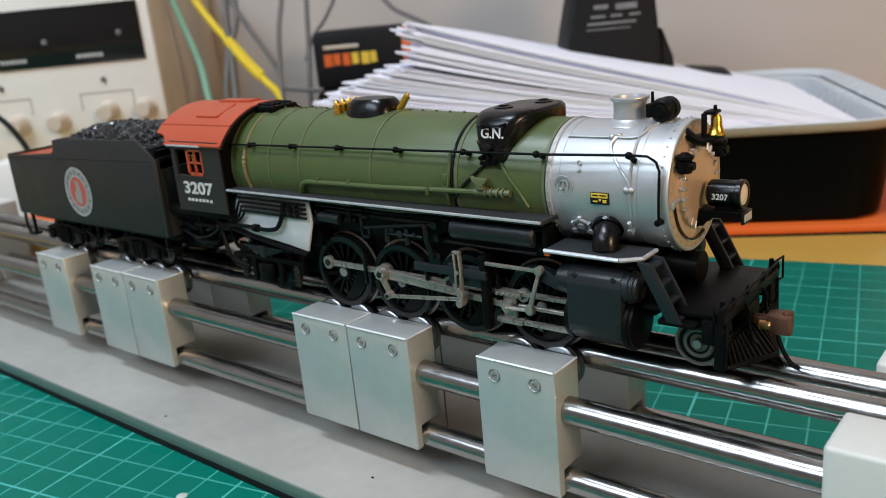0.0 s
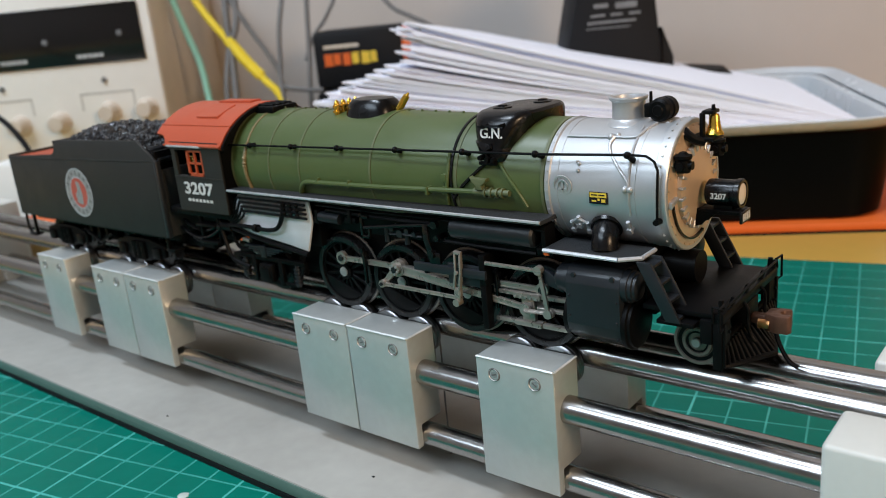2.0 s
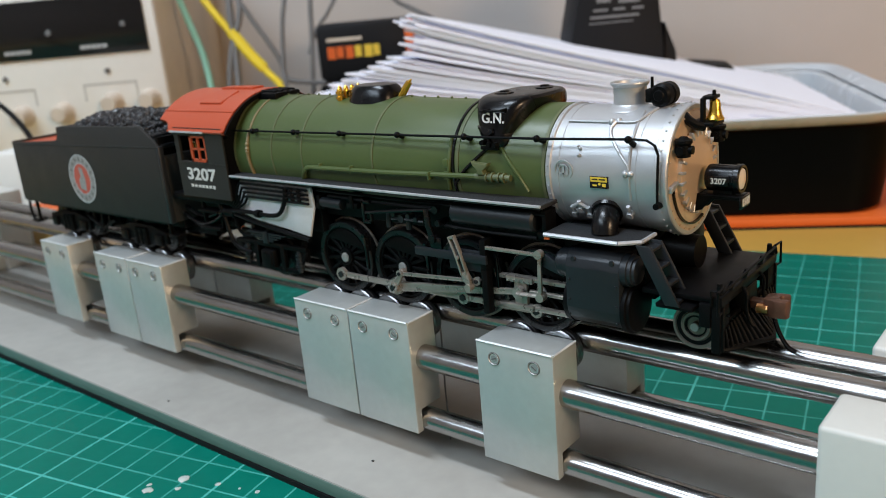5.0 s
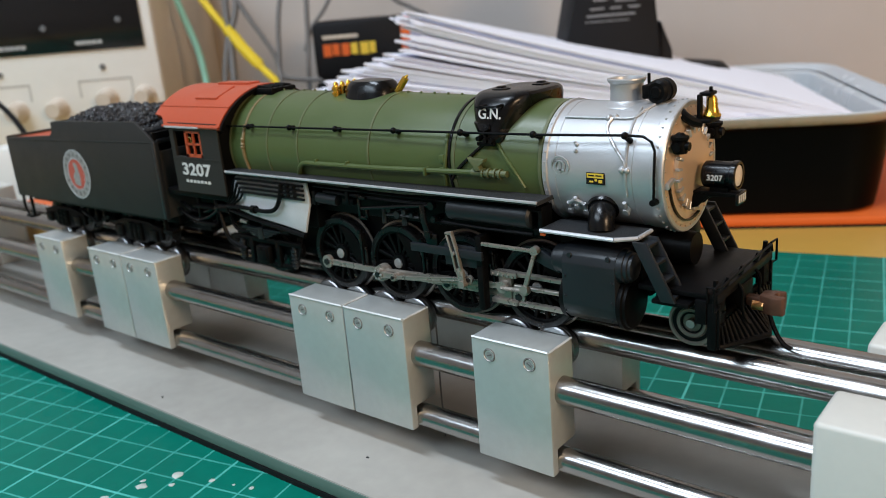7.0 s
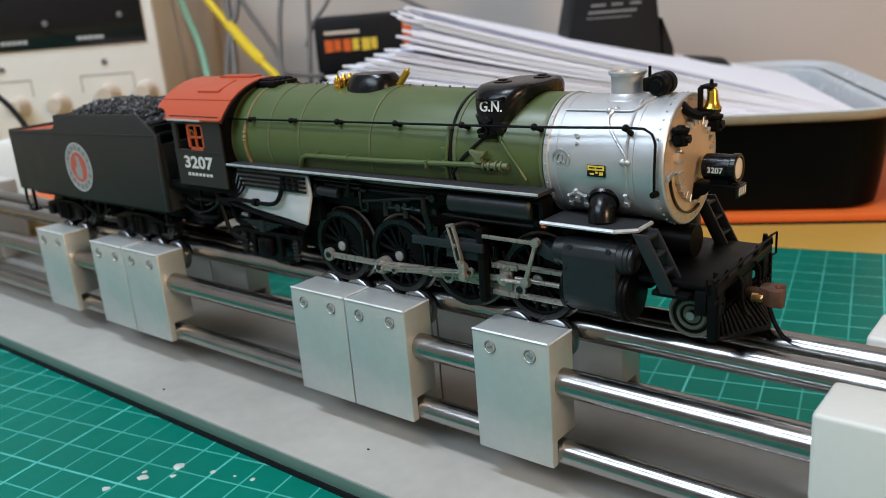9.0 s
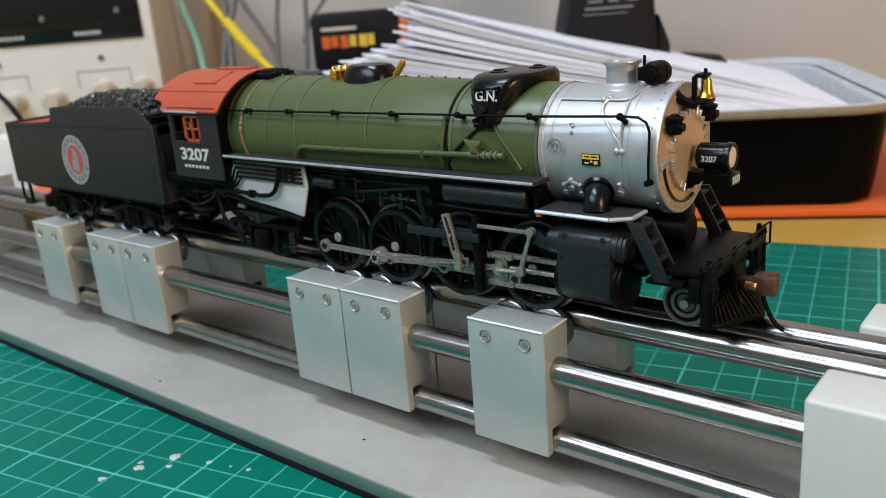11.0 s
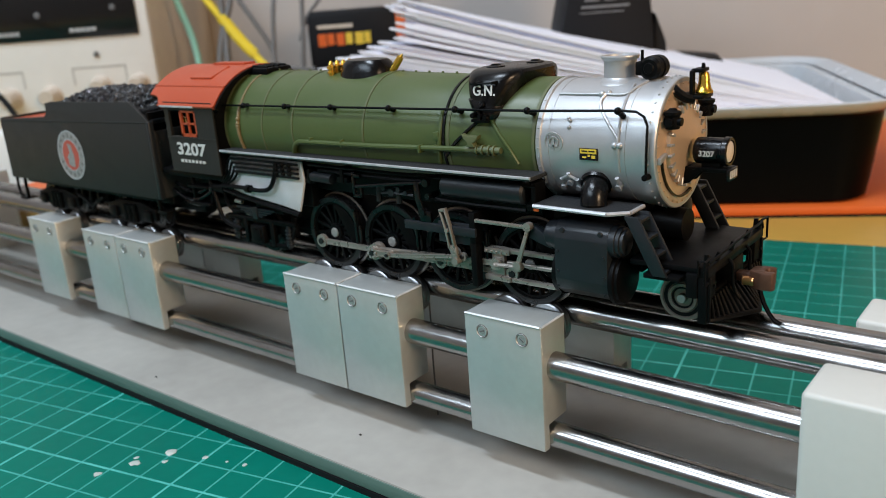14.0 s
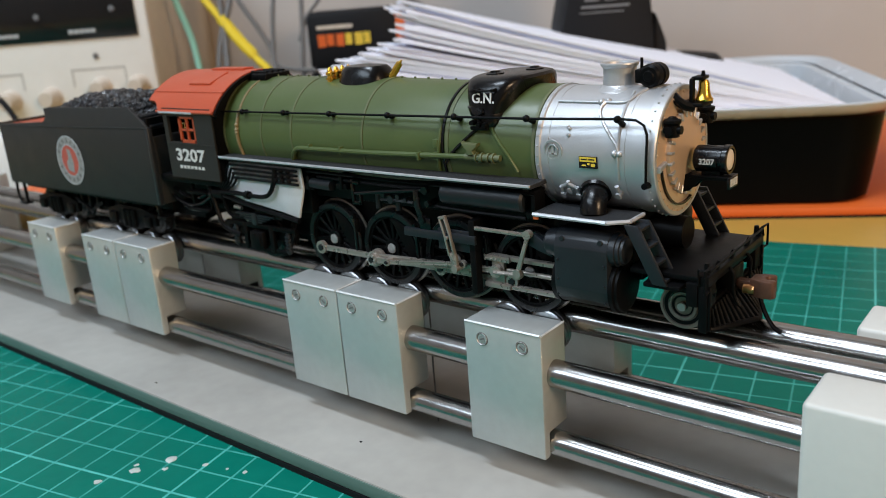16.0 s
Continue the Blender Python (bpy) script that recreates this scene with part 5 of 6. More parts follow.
    box(bm, 47.8, 61.0, min(s * 14.9, s * 15.5), max(s * 14.9, s * 15.5), 18.35, 19.15, 0.1)
    tube(bm, (61.2, s * 14.6, 18.9), (61.2, s * 15.9, 18.9), 0.95, 0.95, 16)
    part("radius_rod", bm, MAT["steel"], loco, "bare metal radius rod")

# pilot deck, beam, slats, steps, coupler
part("pilot_deck", box(bm_new(), 83, 97, -14.2, 14.2, 13.9, 14.9, 0.15), MAT["black"], loco)
part("deck_step", box(bm_new(), 86.5, 93.6, -16.0, -9.5, 12.2, 13.1, 0.2), MAT["black"], loco)
part("deck_step", box(bm_new(), 86.5, 93.6, 9.5, 16.0, 12.2, 13.1, 0.2), MAT["black"], loco)
beam = part("pilot_beam", box(bm_new(), 96.2, 98.4, -14.6, 14.6, 13.3, 15.3, 0.25), MAT["black"], loco)
part("coupler_pocket", box(bm_new(), 95.4, 98.6, -3.0, 3.0, 7.4, 13.4, 0.4), MAT["black"], beam)
for s in (-1, 1):
    ya, yb = sorted((s * 14.6, s * 10.4))
    bm = bm_new()
    box(bm, 96.4, 98.2, ya, yb, 4.4, 13.5, 0.3)
    box(bm, 98.1, 98.6, min(s * 14.3, s * 13.5), max(s * 14.3, s * 13.5), 4.8, 13.3, 0.15)
    box(bm, 94.2, 96.4, min(s * 14.8, s * 13.2), max(s * 14.8, s * 13.2), 9.2, 13.9, 0.25)
    part("corner_post", bm, MAT["black"], beam)
    bm = bm_new()
    for k in range(3):
        tube(bm, (98.5, s * 12.4, 6.6 + 2.4 * k), (98.9, s * 12.4, 6.6 + 2.4 * k), 0.35, 0.3, 8)
    tagged(part("rivets", bm, MAT["black"], beam), kind="stuff")
    part("brace", box(bm_new(), 96.6, 97.6, min(s * 10.4, s * 2.8), max(s * 10.4, s * 2.8), 8.2, 9.4, 0.2), MAT["black"], beam)
    bm = bm_new()
    wire(bm, smooth_path([(98.4, s * 4.6, 14.2), (99.2, s * 4.7, 13.0), (99.2, s * 4.6, 10.4), (99.6, s * 4.4, 8.0), (100.4, s * 4.2, 6.6)], 5), 0.34, 8)
    part("pilot_hose", bm, MAT["black"], beam, "thin black hose")
bm = bm_new()
wire(bm, [(96.6, -14.9, 13.6), (96.6, -14.9, 16.6), (98.9, -14.9, 16.6), (98.9, -14.4, 16.7), (98.6, 0, 16.8), (98.6, 13.0, 16.9), (98.6, 13.6, 15.4)], 0.24, 8)
for y in (-9.5, -2.4, 6.0, 13):
    tube(bm, (97.8, y, 15.2), (98.4, y, 17.0), 0.55, 0.4, 10)
part("uncoupling_bar", bm, MAT["black"], loco)
for s in (-1, 1):
    bm = bm_new()
    wire(bm, [(98.3, s * 13.6, 17.0), (98.5, s * 16.6, 17.0), (98.5, s * 16.6, 12.6), (98.3, s * 14.5, 12.6)], 0.24, 8)
    tube(bm, (97.4, s * 13.0, 15.2), (97.4, s * 13.0, 17.4), 0.6, 0.45, 10)
    part("grab_iron", bm, MAT["black"], loco)
pil = part("pilot", bm_new(), MAT["black"], loco, "black slatted cow catcher")
for k in range(19):
    y = -12.6 + k * 1.4
    tip = 98.4 + 4.2 * (1 - abs(y) / 13.5)
    m = Vector((tip - 98.0, 0, -5.7 + 1.7 * abs(y) / 13))
    bm = bm_new()
    box(bm, -0.35, 0.35, -0.42, 0.42, 0, m.length, 0.1, 1, Matrix.Translation((98.0, y, 9.0)) @ m.to_track_quat("Z", "Y").to_matrix().to_4x4())
    part("slat", bm, MAT["black"], pil)
bm = bm_new()
wire(bm, [(97.6, -13.6, 5.0), (98.6, -12.9, 4.9), (102.8, 0, 3.2), (98.6, 12.9, 4.9), (97.6, 13.6, 5.0)], 0.55, 8)
box(bm, 96.4, 98, -13.6, -12.2, 4.6, 9.6, 0.2)
box(bm, 96.4, 98, 12.2, 13.6, 4.6, 9.6, 0.2)
part("toe_rail", bm, MAT["black"], pil)
bm = bm_new()
box(bm, 97.8, 102.2, -1.1, 1.1, 8.8, 10.6, 0.3)
coup = part("coupler", bm, MAT["brown"], loco, "rust-brown knuckle coupler")
bm = bm_new()
prism(bm, [(101.2, -1.7), (103.4, -2.5), (105.6, -2.3), (106.0, -1.0), (105.3, -0.3), (104.3, -0.8), (103.6, 0.0), (103.9, 1.3), (105.2, 1.7), (105.0, 2.5), (102.8, 2.3), (101.2, 1.4)], 8.0, 11.5, "xy", 0.35)
part("knuckle", bm, MAT["brown"], coup)
bm = bm_new()
wire(bm, [(100.2 + 0.010 * k, -1.7 + 0.5 * math.sin(k * 0.9) - 0.2, 9.4 + 0.8 * math.cos(k * 0.9)) for k in range(0, 200, 1)], 0.16, 5)
part("knuckle_spring", bm, MAT["copper"], coup, "copper coil spring")
bm = bm_new()
wire(bm, smooth_path([(102.4, 0.5, 8.8), (102.9, 0.4, 6.4), (103.9, 0.2, 4.0), (105.4, 0, 1.9), (107.0, 0, 1.0)], 6), 0.45, 8)
part("air_hose", bm, MAT["satin"], coup, "thin black air hose")
for s in (-1, 1):
    lad = part("step_ladder", bm_new(), MAT["slate"], loco, "dark diagonal step ladder")
    for y in (16.2, 11.6):
        bm = bm_new()
        prism(bm, [(83.0, 23.7), (85.8, 23.7), (91.4, 13.0), (88.6, 13.0)], s * y - 0.35, s * y + 0.35, "xz", 0.1)
        part("stringer", bm, MAT["slate"], lad)
    for k in range(4):
        f = 0.08 + 0.29 * k
        x, z = 84.4 + 5.6 * f, 23.6 - 10.6 * f
        part("tread", box(bm_new(), x - 1.2, x + 1.2, s * 13.9 - 2.3, s * 13.9 + 2.3, z - 0.3, z + 0.3, 0.1), MAT["slate"], lad)

part("paint_chip", box(bm_new(), 63.9, 65.0, -17.2, -16.7, 22.9, 23.5, 0.1), MAT["orange"], loco, "small orange tab")

# driving wheels: one mesh set shared by all
def wheel_meshes():
    bm = bm_new()
    lathe(bm, [(-1.2, 2.2), (-1.5, 2.0), (-1.5, 0)], (0, 0, 0), "y", 28)
    lathe(bm, [(-1.2, 2.2), (1.0, 2.2)], (0, 0, 0), "y", 28)
    lathe(bm, [(-0.9, 7.9), (-0.9, 7.2), (0.8, 7.2), (0.8, 7.9)], (0, 0, 0), "y", 48)
    tube(bm, (4.4, -1.3, 0), (4.4, 0.6, 0), 1.7, 1.9, 20)
    box(bm, 0, 4.4, -1.1, 0.6, -1.2, 1.2, 0.2)
    cw = [(7.3 * math.cos(radians(a)), 7.3 * math.sin(radians(a))) for a in range(118, 243, 8)]
    prism(bm, cw, -1.25, 0.4, "xz", 0.12)
    centre = link("driving_wheel", bm, MAT["black"])
    bm = bm_new()
    lathe(bm, [(-1.4, 7.85), (-1.45, 8.1), (-1.45, 9.0), (-1.2, 9.2), (1.0, 9.25), (1.15, 9.9), (1.5, 9.9), (1.5, 7.8), (-1.4, 7.85)], (0, 0, 0), "y", 60)
    tyre = link("tyre", bm, MAT["darksteel"])
    bm = bm_new()
    lathe(bm, [(1.0, 9.5), (1.1, 9.96), (1.45, 9.97), (1.5, 9.75)], (0, 0, 0), "y", 60)
    flange = link("flange", bm, MAT["wheel_face"])
    bm = bm_new()
    lathe(bm, [(-1.4, 1.25), (-1.75, 1.2), (-1.85, 1.0), (-1.85, 0)], (0, 0, 0), "y", 20)
    cap = link("axle_cap", bm, MAT["screw"])
    bm = bm_new()
    box(bm, 1.9, 7.5, -0.75, 0.5, -0.42, 0.42, 0.12, 1)
    spoke = link("spoke", bm, MAT["black"])
    return centre, tyre, cap, flange, spoke


proto_set = wheel_meshes()
wheels = []
for s in (-1, 1):
    for i in range(4):
        obs = [o.copy() for o in proto_set[:4]] + [proto_set[4].copy() for k in range(15)]
        for o in obs:
            scene.collection.objects.link(o)
        obs[0].parent = loco
        for o in obs[1:]:
            o.parent = obs[0]
        for k, o in enumerate(obs[4:]):
            o.rotation_euler.y = radians(24 * k)
        obs[1]["label"], obs[2]["label"], obs[3]["label"] = "dark metal tyre", "bright metal axle end", "worn bright flange"
        wheels.append((obs[0], s, i))
for o in proto_set:
    bpy.data.objects.remove(o)

# rods and valve gear of the near side; each has its own origin at its pin
def bar(length, y0, y1, h0, h1, e0, e1, mt="steel", name="rod", label="bare metal rod", mids=()):
    bm = bm_new()
    web = y0 + 0.1 if y0 < 0 else y0
    prism(bm, [(0, -h0 / 2), (length, -h1 / 2), (length, h1 / 2), (0, h0 / 2)], web, y1, "xz", 0.05)
    for d in (-1, 1):
        prism(bm, [(0, d * h0 * 0.5), (length, d * h1 * 0.5), (length, d * h1 * 0.24), (0, d * h0 * 0.24)], y0, web + 0.05, "xz", 0.04)
    for x, r in ((0, e0), (length, e1), *mids):
        tube(bm, (x, y0 - 0.12, 0), (x, y1 + 0.12, 0), r, r, 20)
    ob = part(name, bm, MAT[mt], loco, label)
    for x, r in ((0, e0), (length, e1), *mids):
        part("pin_cap", tube(bm_new(), (x, y0 - 0.45, 0), (x, y0 - 0.1, 0), r * 0.52, r * 0.56, 6), MAT["darksteel"], ob)
    return ob


side_rod = bar(58.5, -12.3, -11.5, 1.3, 1.3, 1.65, 1.5, name="side_rod", label="bare metal coupling rod", mids=((19.5, 2.1), (39, 1.6)))
main_rod = bar(36.0, -13.4, -12.5, 2.3, 1.2, 2.0, 1.15, name="main_rod", label="tapered bare metal main rod")
ret_crank = bar(5.4, -14.3, -13.5, 1.6, 1.1, 1.45, 0.95, name="return_crank", label="small bare metal crank")
for k in range(6):
    ca = radians(60 * k)
    part("crank_bolt", tube(bm_new(), (1.05 * math.cos(ca), -14.75, 1.05 * math.sin(ca)), (1.05 * math.cos(ca), -14.2, 1.05 * math.sin(ca)), 0.3, 0.34, 6), MAT["screw"], ret_crank, "small bright bolt")
ecc_rod = bar(22.7, -15.0, -14.4, 0.8, 0.8, 0.9, 0.95, name="eccentric_rod", label="thin bare metal rod")
far_rod = bar(58.5, 11.5, 12.3, 1.7, 1.7, 2.0, 1.9, name="side_rod", label="bare metal coupling rod", mids=((19.5, 2.3), (39, 1.9)))
bm = bm_new()
for dx in (-0.68, 0.68):
    prism(bm, [(dx - 0.24, 4.6), (dx + 0.24, 4.6), (dx + 0.5, 0.5), (dx + 0.34, -4.0), (dx - 0.14, -4.0), (dx + 0.02, 0.5)], -16.5, -15.6, "xz", 0.08)
box(bm, -0.95, 0.95, -16.5, -15.6, 4.2, 4.9, 0.12)
prism(bm, [(-0.8, -3.4), (1.0, -3.4), (1.2, -4.6), (0.9, -6.6), (-0.2, -7.2), (-0.6, -5.0)], -16.4, -15.5, "xz", 0.12)
tube(bm, (0.1, -16.7, -7.0), (0.1, -15.0, -7.0), 0.85, 0.85, 16)
link_ob = part("expansion_link", bm, MAT["steel"], loco, "slotted bare metal link")
bm = bm_new()
box(bm, -3.4, 3.2, -13.3, -11.2, 2.0, 3.3, 0.2)
box(bm, -3.4, 3.2, -13.3, -11.2, -4.1, -2.9, 0.2)
box(bm, -1.7, 1.5, -12.8, -11.6, -3.2, 2.4, 0.2)
tube(bm, (0, -14.2, 0), (0, -12.6, 0), 1.35, 1.35, 16)
tube(bm, (2, -12.1, 0), (13, -12.1, 0), 0.55, 0.55, 12)
for k in range(5):
    tube(bm, (-2.8 + 1.3 * k, -13.6, 2.4), (-2.8 + 1.3 * k, -13.2, 2.4), 0.3, 0.3, 6)
cross = part("crosshead", bm, MAT["steel"], loco, "bare metal crosshead and piston rod")
bm = bm_new()
wire(bm, [(0, -14.4, 0.0), (6.2, -14.4, 0.4)], 0.45, 6)
tube(bm, (6.2, -14.9, 0.4), (6.2, -13.9, 0.4), 1.05, 1.05, 14)
part("union_link", bm, MAT["steel"], cross)
bm = bm_new()
prism(bm, [(-0.4, 0), (0.4, 0), (0.5, -9.4), (-0.5, -9.4)], -15.3, -14.7, "xz", 0.1)
tube(bm, (0, -15.5, -9.4), (0, -14.5, -9.4), 0.95, 0.95, 16)
lever = part("combination_lever", bm, MAT["steel"], loco, "bare metal combination lever")

# ---- the tender ----
tender = thing("model_tender", "dark charcoal model tender with coal load and red rear deck", "tender", group="")
outline = [(-158, 13), (-65, 13), (-65.5, 36.0), (-67, 37.2), (-73.7, 41.6), (-120.5, 40.6), (-122.6, 39.6), (-124.2, 36.6), (-126, 35.6), (-158, 33.8)]
for s in (-1, 1):
    ya, yb = sorted((s * 17.5, s * 16.6))
    ts = part("tank_side", prism(bm_new(), outline, ya, yb, "xz", 0.15), MAT["charcoal"], tender, "charcoal painted tank side")
    bm = bm_new()
    wire(bm, [(-158, s * 17.5, 33.4), (-65.4, s * 17.5, 35.8)], 0.18, 6)
    part("beading", bm, MAT["charcoal"], ts)
    bm = bm_new()
    box(bm, -66.2, -64.9, min(s * 17.7, s * 16), max(s * 17.7, s * 16), 13, 36, 0.3)
    part("corner_post", bm, MAT["slate"], ts)
    if s < 0:
        for r, d, mt, lab in ((8.0, 0.06, "grey_herald", "grey-white printed ring"), (5.0, 0.12, "red_herald", "faded red printed disc")):
            part("emblem", tube(bm_new(), (-112.6, -17.5, 23.6), (-112.6, -17.5 - d, 23.6), r, r, 44), MAT[mt], ts, lab)
        for r0, r1 in ((8.1, 7.75), (5.3, 5.0)):
            bm = bm_new()
            lathe(bm, [(-0.14, r0), (-0.16, r0 - 0.05), (-0.16, r1), (0, r1)], (-112.6, -17.5, 23.6), "y", 48)
            part("emblem_ring", bm, MAT["print"], ts, "thin pale printed ring")
        for k in range(16):
            ea = 22.5 * k
            part("printed_bar", box(bm_new(), -0.4, 0.4, -0.12, 0, -0.6, 0.6, 0, 1, pose(-112.6, -17.5, 23.6, 0, ea) @ pose(0, 0, 6.55)), MAT["cable"], ts) if k not in (4, 12) else None
        bm = bm_new()
        prism(bm, [(-114.6, 20.2), (-111.2, 19.6), (-110.6, 23), (-111.6, 27), (-113.8, 27.4), (-113.2, 24.4), (-114.8, 23)], -17.68, -17.6, "xz")
        part("emblem", bm, MAT["grey_herald"], ts, "pale plain emblem shape")
part("tank_body", box(bm_new(), -157, -65.5, -16.6, 16.6, 13, 33.0, 0.2), MAT["charcoal"], tender)
part("rear_deck", box(bm_new(), -157.2, -124.4, -16.6, 16.6, 33.0, 33.5, 0.1), MAT["red"], tender, "oxide red rear deck")
part("tank_rear", box(bm_new(), -158, -157.1, -17.4, 17.4, 13, 34.4, 0.2), MAT["charcoal"], tender)
part("coal_board", box(bm_new(), -125.4, -124.4, -16.6, 16.6, 33, 40, 0.2), MAT["charcoal"], tender)
part("front_board", box(bm_new(), -67.5, -66.5, -16.6, 16.6, 33, 38.5, 0.2), MAT["black"], tender)
bm = bm_new()
for x in (-72, -69.4):
    wire(bm, [(x, -16.2, 38.6), (x, -8, 39.0)], 0.5, 6)
box(bm, -74, -66, -15.8, -11, 35.2, 36.4, 0.3)
part("tool_box", bm, MAT["slate"], tender)
# coal
def coal_height(x, y):
    fx, fy = (x + 101) / 27.0, y / 15.5
    return 33.8 + 9.0 * max(0.0, 1 - abs(fx) ** 5.0) ** 0.55 * max(0.0, 1 - abs(fy) ** 2.6) ** 0.5


bm = bm_new()
grid = [[bm.verts.new((-124 + 2.0 * i, -16 + 2.0 * j, coal_height(-124 + 2.0 * i, -16 + 2.0 * j) + noise.noise((i * 0.7, j * 0.7, 3)) * 0.6)) for j in range(17)] for i in range(28)]
for a, b in zip(grid, grid[1:]):
    for j in range(16):
        bm.faces.new((a[j], a[j + 1], b[j + 1], b[j]))
rnd = random.Random(4)
base = bmesh.new()
bmesh.ops.create_icosphere(base, subdivisions=1, radius=1.0)
shape = [v.co.copy() for v in base.verts]
tris = [[v.index for v in f.verts] for f in base.faces]
base.free()
for k in range(900):
    x, y = rnd.uniform(-123, -75), rnd.uniform(-15.5, 15.5)
    s = rnd.uniform(0.5, 1.25)
    m = pose(x, y, coal_height(x, y) + 0.2 * s, rnd.uniform(0, 360), rnd.uniform(0, 360), rnd.uniform(0, 360))
    vs = [bm.verts.new(m @ Vector((c.x * s * 1.2, c.y * s * rnd.uniform(0.6, 1.0), c.z * s * rnd.uniform(0.55, 0.9)))) for c in shape]
    for t in tris:
        bm.faces.new([vs[i] for i in t])
coal = tagged(part("coal_load", bm, MAT["coal"], tender, "heap of glossy black coal"), kind="stuff")
for p in coal.data.polygons:
    p.use_smooth = False
part("underframe", box(bm_new(), -157, -66, -13, 13, 10.4, 13, 0.3), MAT["black"], tender)
part("centre_sill", box(bm_new(), -156, -62, -5, 5, 6.4, 10.4, 0.3), MAT["black"], tender)
for s in (-1, 1):
    bm = bm_new()
    wire(bm, [(-124, s * 11.6, 7.4), (-104.5, s * 11.6, 7.2)], 0.6, 8)
    wire(bm, [(-122, s * 13.4, 9.4), (-113, s * 13.4, 5.8), (-105, s * 13.4, 9.4)], 0.5, 8)
    for x in (-119, -114, -109):
        box(bm, x - 0.6, x + 0.6, min(s * 13.2, s * 11.2), max(s * 13.2, s * 11.2), 6.4, 10.6, 0.15)
    part("brake_rigging", bm, MAT["black"], tender)
    bm = bm_new()
    lathe(bm, [(-121, 0), (-121, 1.9), (-120.4, 2.3), (-107, 2.3), (-106.4, 1.9), (-106.4, 0)], (0, s * 9.2, 8.2), "x", 18)
    part("air_cylinder", bm, MAT["black"], tender)
for s in (-1, 1):
    bm = bm_new()
    wire(bm, smooth_path([(-158.4, s * 15.8, 13), (-158.8, s * 15.8, 8), (-157, s * 15.8, 5)], 4), 0.5, 6)
    box(bm, -158, -153, min(s * 16.6, s * 13.6), max(s * 16.6, s * 13.6), 4.6, 5.4, 0.15)
    box(bm, -154, -153, min(s * 16, s * 15), max(s * 16, s * 15), 5, 13, 0.15)
    part("rear_step", bm, MAT["black"], tender)
    bm = bm_new()
    box(bm, -70, -65.5, min(s * 16.4, s * 13), max(s * 16.4, s * 13), 8.2, 9, 0.15)
    box(bm, -70, -69, min(s * 16, s * 15), max(s * 16, s * 15), 8.2, 13.5, 0.15)
    part("front_step", bm, MAT["black"], tender)
for tx in (-137.5, -91.0):
    truck = part("truck", box(bm_new(), tx - 3, tx + 3, -10, 10, 5.0, 10.4, 0.4), MAT["black"], tender)
    for s in (-1, 1):
        bm = bm_new()
        ya, yb = sorted((s * 12.6, s * 11.2))
        prism(bm, [(tx - 13.4, 3.6), (tx - 13.4, 7.4), (tx - 6, 9.2), (tx + 6, 9.2), (tx + 13.4, 7.4), (tx + 13.4, 3.6), (tx + 7, 3.4), (tx + 4, 1.8), (tx - 4, 1.8), (tx - 7, 3.4)], ya, yb, "xz", 0.3)
        for wx in (tx - 9.8, tx + 9.8):
            box(bm, wx - 1.9, wx + 1.9, min(s * 13.6, s * 12.2), max(s * 13.6, s * 12.2), 3.2, 6.8, 0.5)
        for k in range(3):
            tube(bm, (tx - 2.4 + 2.4 * k, s * 13.0, 2.6), (tx - 2.4 + 2.4 * k, s * 13.0, 8.2), 0.9, 0.9, 10)
        part("side_frame", bm, MAT["black"], truck, "black sprung truck frame")
        for wx in (tx - 9.8, tx + 9.8):
            w = rim_wheel(4.8, "wheel", truck, (wx, s * 8.3, 5.3), False)
            if s > 0:
                w.rotation_euler.z = math.pi
part("drawbar", box(bm_new(), -66, -55, -2, 2, 9, 11, 0.2), MAT["black"], tender)

# ---- what moves: the driving wheels turn forward a little, then back by more than a turn, and come to rest ----
TURNS = [(0, 146), (0.3, 140), (0.6, 121), (0.9, 98), (1.2, 82), (1.6, 75), (2.0, 73), (2.5, 75), (3.0, 79), (3.2, 82), (3.5, 97), (3.8, 114), (4.0, 131),
         (4.2, 150), (4.5, 184), (4.8, 227), (5.1, 281), (5.4, 342), (5.7, 404), (6.0, 465), (6.3, 522), (6.4, 535), (6.5, 547), (6.7, 562), (6.9, 569), (7.0, 571), (7.4, 572), (11.0, 572), (16, 572)]
STROKE, AXLE = 4.4, 9.2


def polar(r, a):
    return r * math.cos(radians(a)), r * math.sin(radians(a))


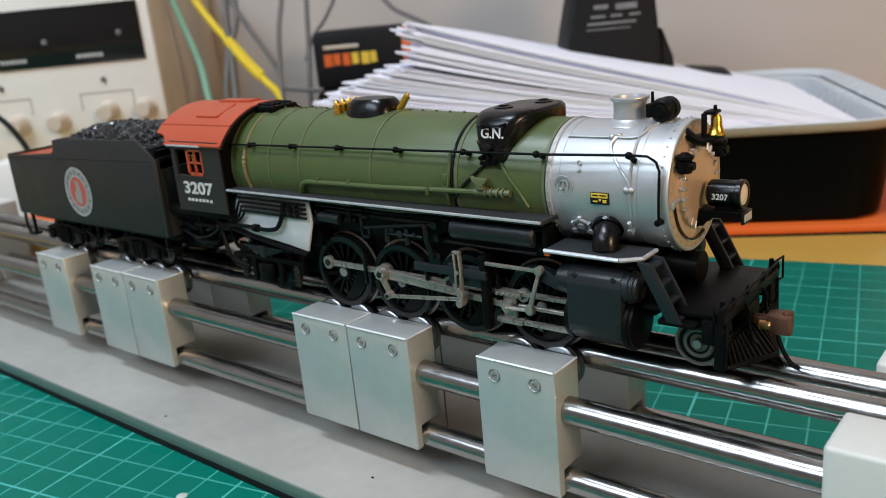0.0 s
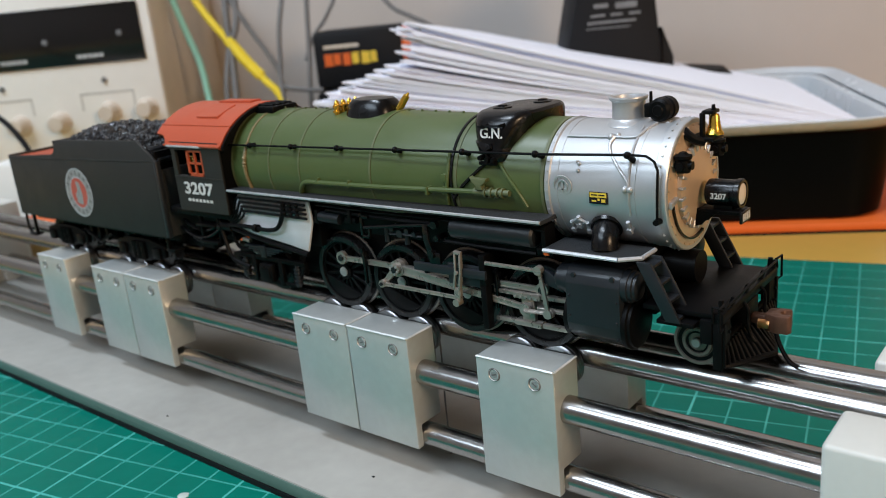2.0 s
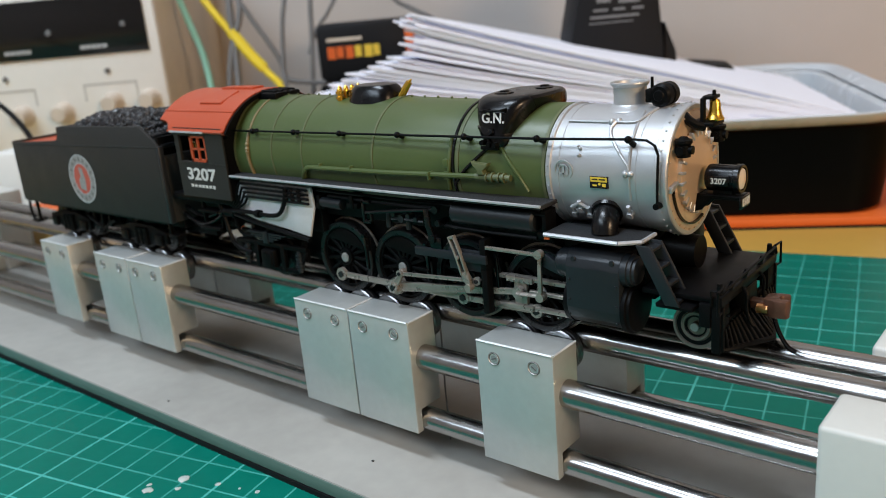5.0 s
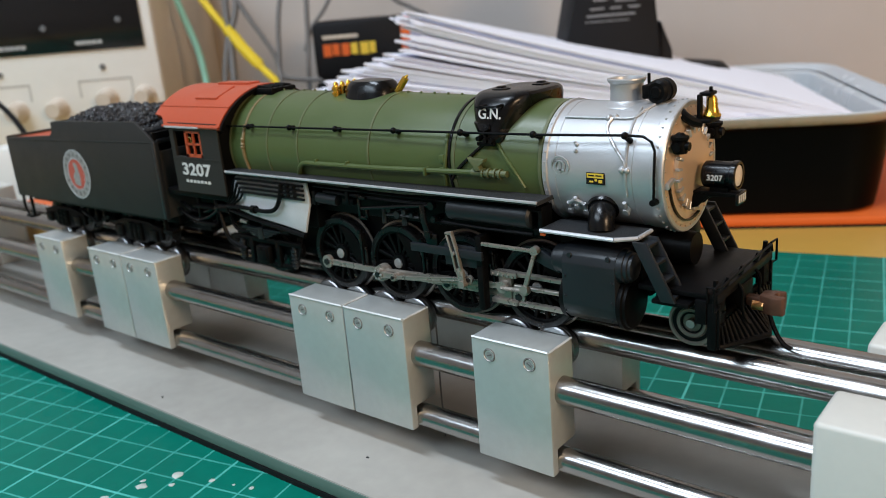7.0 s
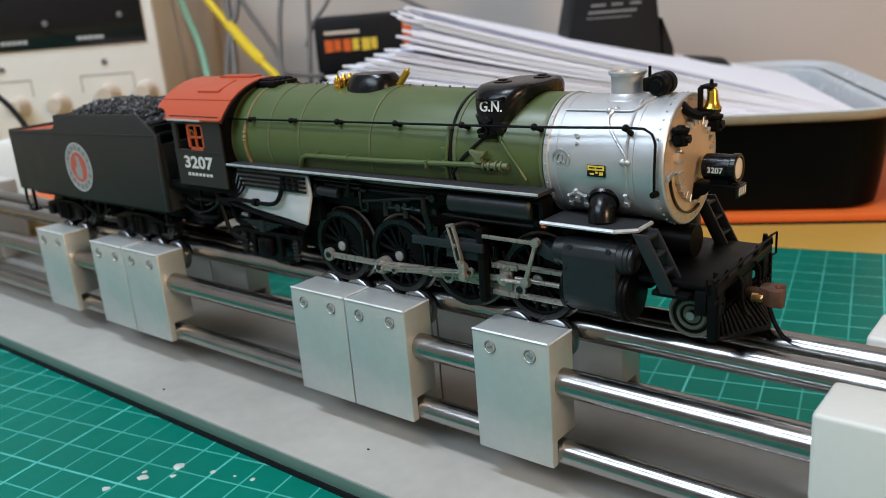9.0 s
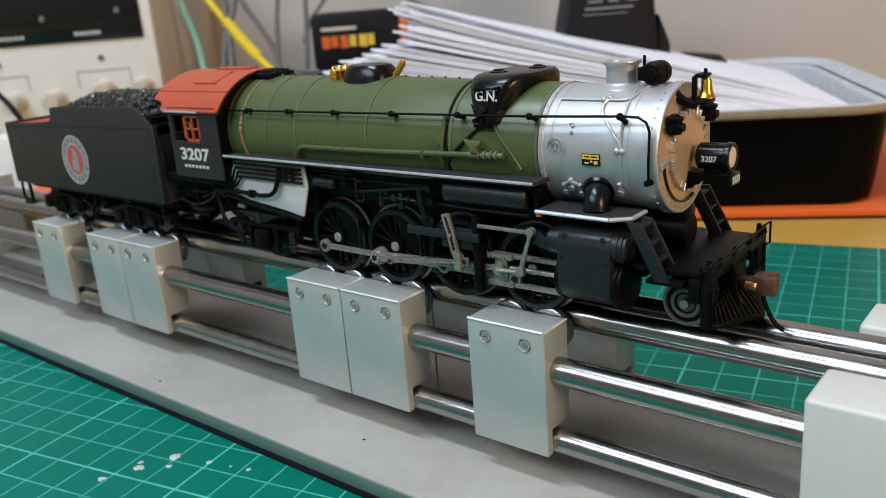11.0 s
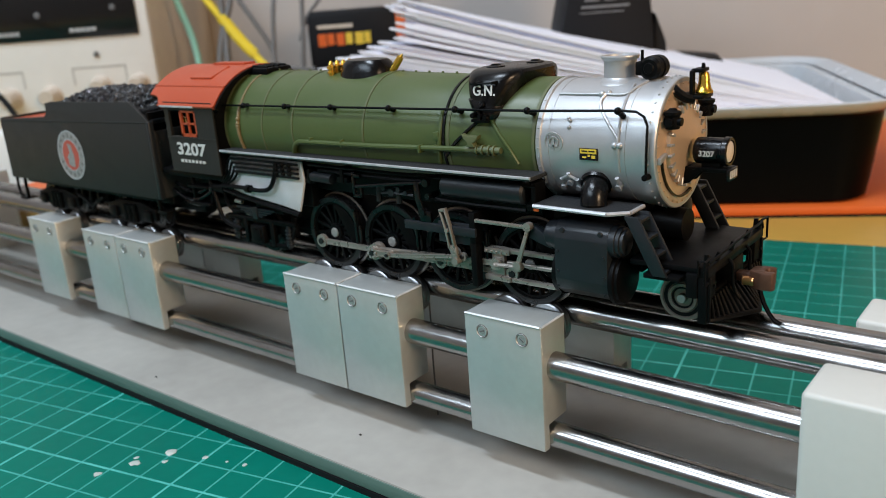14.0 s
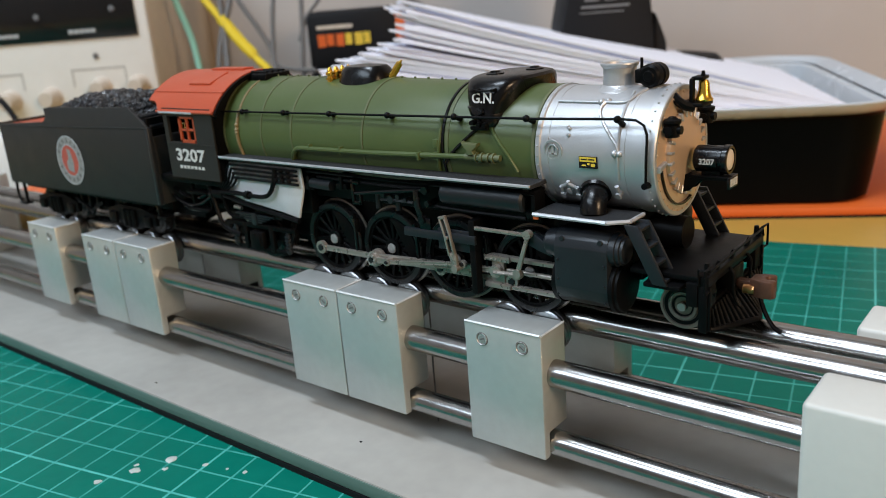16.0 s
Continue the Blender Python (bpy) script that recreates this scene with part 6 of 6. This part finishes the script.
def gear(a):
    """Where the rods stand when the crank is at a degrees: the local pose of each part."""
    px, pz = polar(STROKE, a)
    mx, mz = 19.5 + px, AXLE + pz
    xc = mx + math.sqrt(36.0 ** 2 - (mz - AXLE) ** 2)
    tilt = math.degrees(math.asin((mz - AXLE) / 36.0))
    ex, ez = polar(5.4, a + 151)
    ex, ez = mx + ex, mz + ez
    crank = math.degrees(math.atan2(ez - mz, ex - mx))
    # the link swings about (41, 16); its foot is 6.6 below, 22.7 from the return crank
    lx, lz, n, length = 41.0, 16.0, 6.6, 22.7
    dx, dz = ex - lx, ez - lz
    d = math.hypot(dx, dz)
    d = min(max(d, length - n + 0.01), length + n - 0.01)
    base = math.degrees(math.atan2(dz, dx))
    off = math.degrees(math.acos((n * n + d * d - length * length) / (2 * n * d)))
    foot = base + off
    fx, fz = lx + n * math.cos(radians(foot)), lz + n * math.sin(radians(foot))
    rod = math.degrees(math.atan2(fz - ez, fx - ex))
    swing = (foot - 270 + 180) % 360 - 180
    lev = math.degrees(math.atan2(xc + 6.2 - 61.2, 9.4))
    return dict(side=(px, pz + AXLE, 0), main=(mx, mz, tilt), crank=(mx, mz, -crank), ecc=(ex, ez, -rod), link=(lx, lz, -0.55 * swing), cross=(xc, AXLE, 0), lever=(61.2, 18.9, -lev))


def motions():
    for ob, s, i in wheels:
        rows = []
        for t, a in TURNS:
            turn = pose(0, 0, 0, 0, -a if s < 0 else a - 270, 0)
            m = pose(19.5 * i * MM, s * 9.3 * MM, AXLE * MM, 0, 0, 0) @ (turn if s < 0 else pose(0, 0, 0, 0, 0, 180) @ turn)
            rows.append((t, m))
        walk(ob, rows)
    for ob, key in ((side_rod, "side"), (main_rod, "main"), (ret_crank, "crank"), (ecc_rod, "ecc"), (link_ob, "link"), (cross, "cross"), (lever, "lever")):
        walk(ob, [(t, pose(g[0] * MM, 0, g[1] * MM, 0, g[2], 0)) for t, g in ((t, gear(a)[key]) for t, a in TURNS)])
    walk(far_rod, [(t, pose(polar(STROKE, a + 90)[0] * MM, 0, (AXLE + polar(STROKE, a + 90)[1]) * MM)) for t, a in TURNS])


motions()
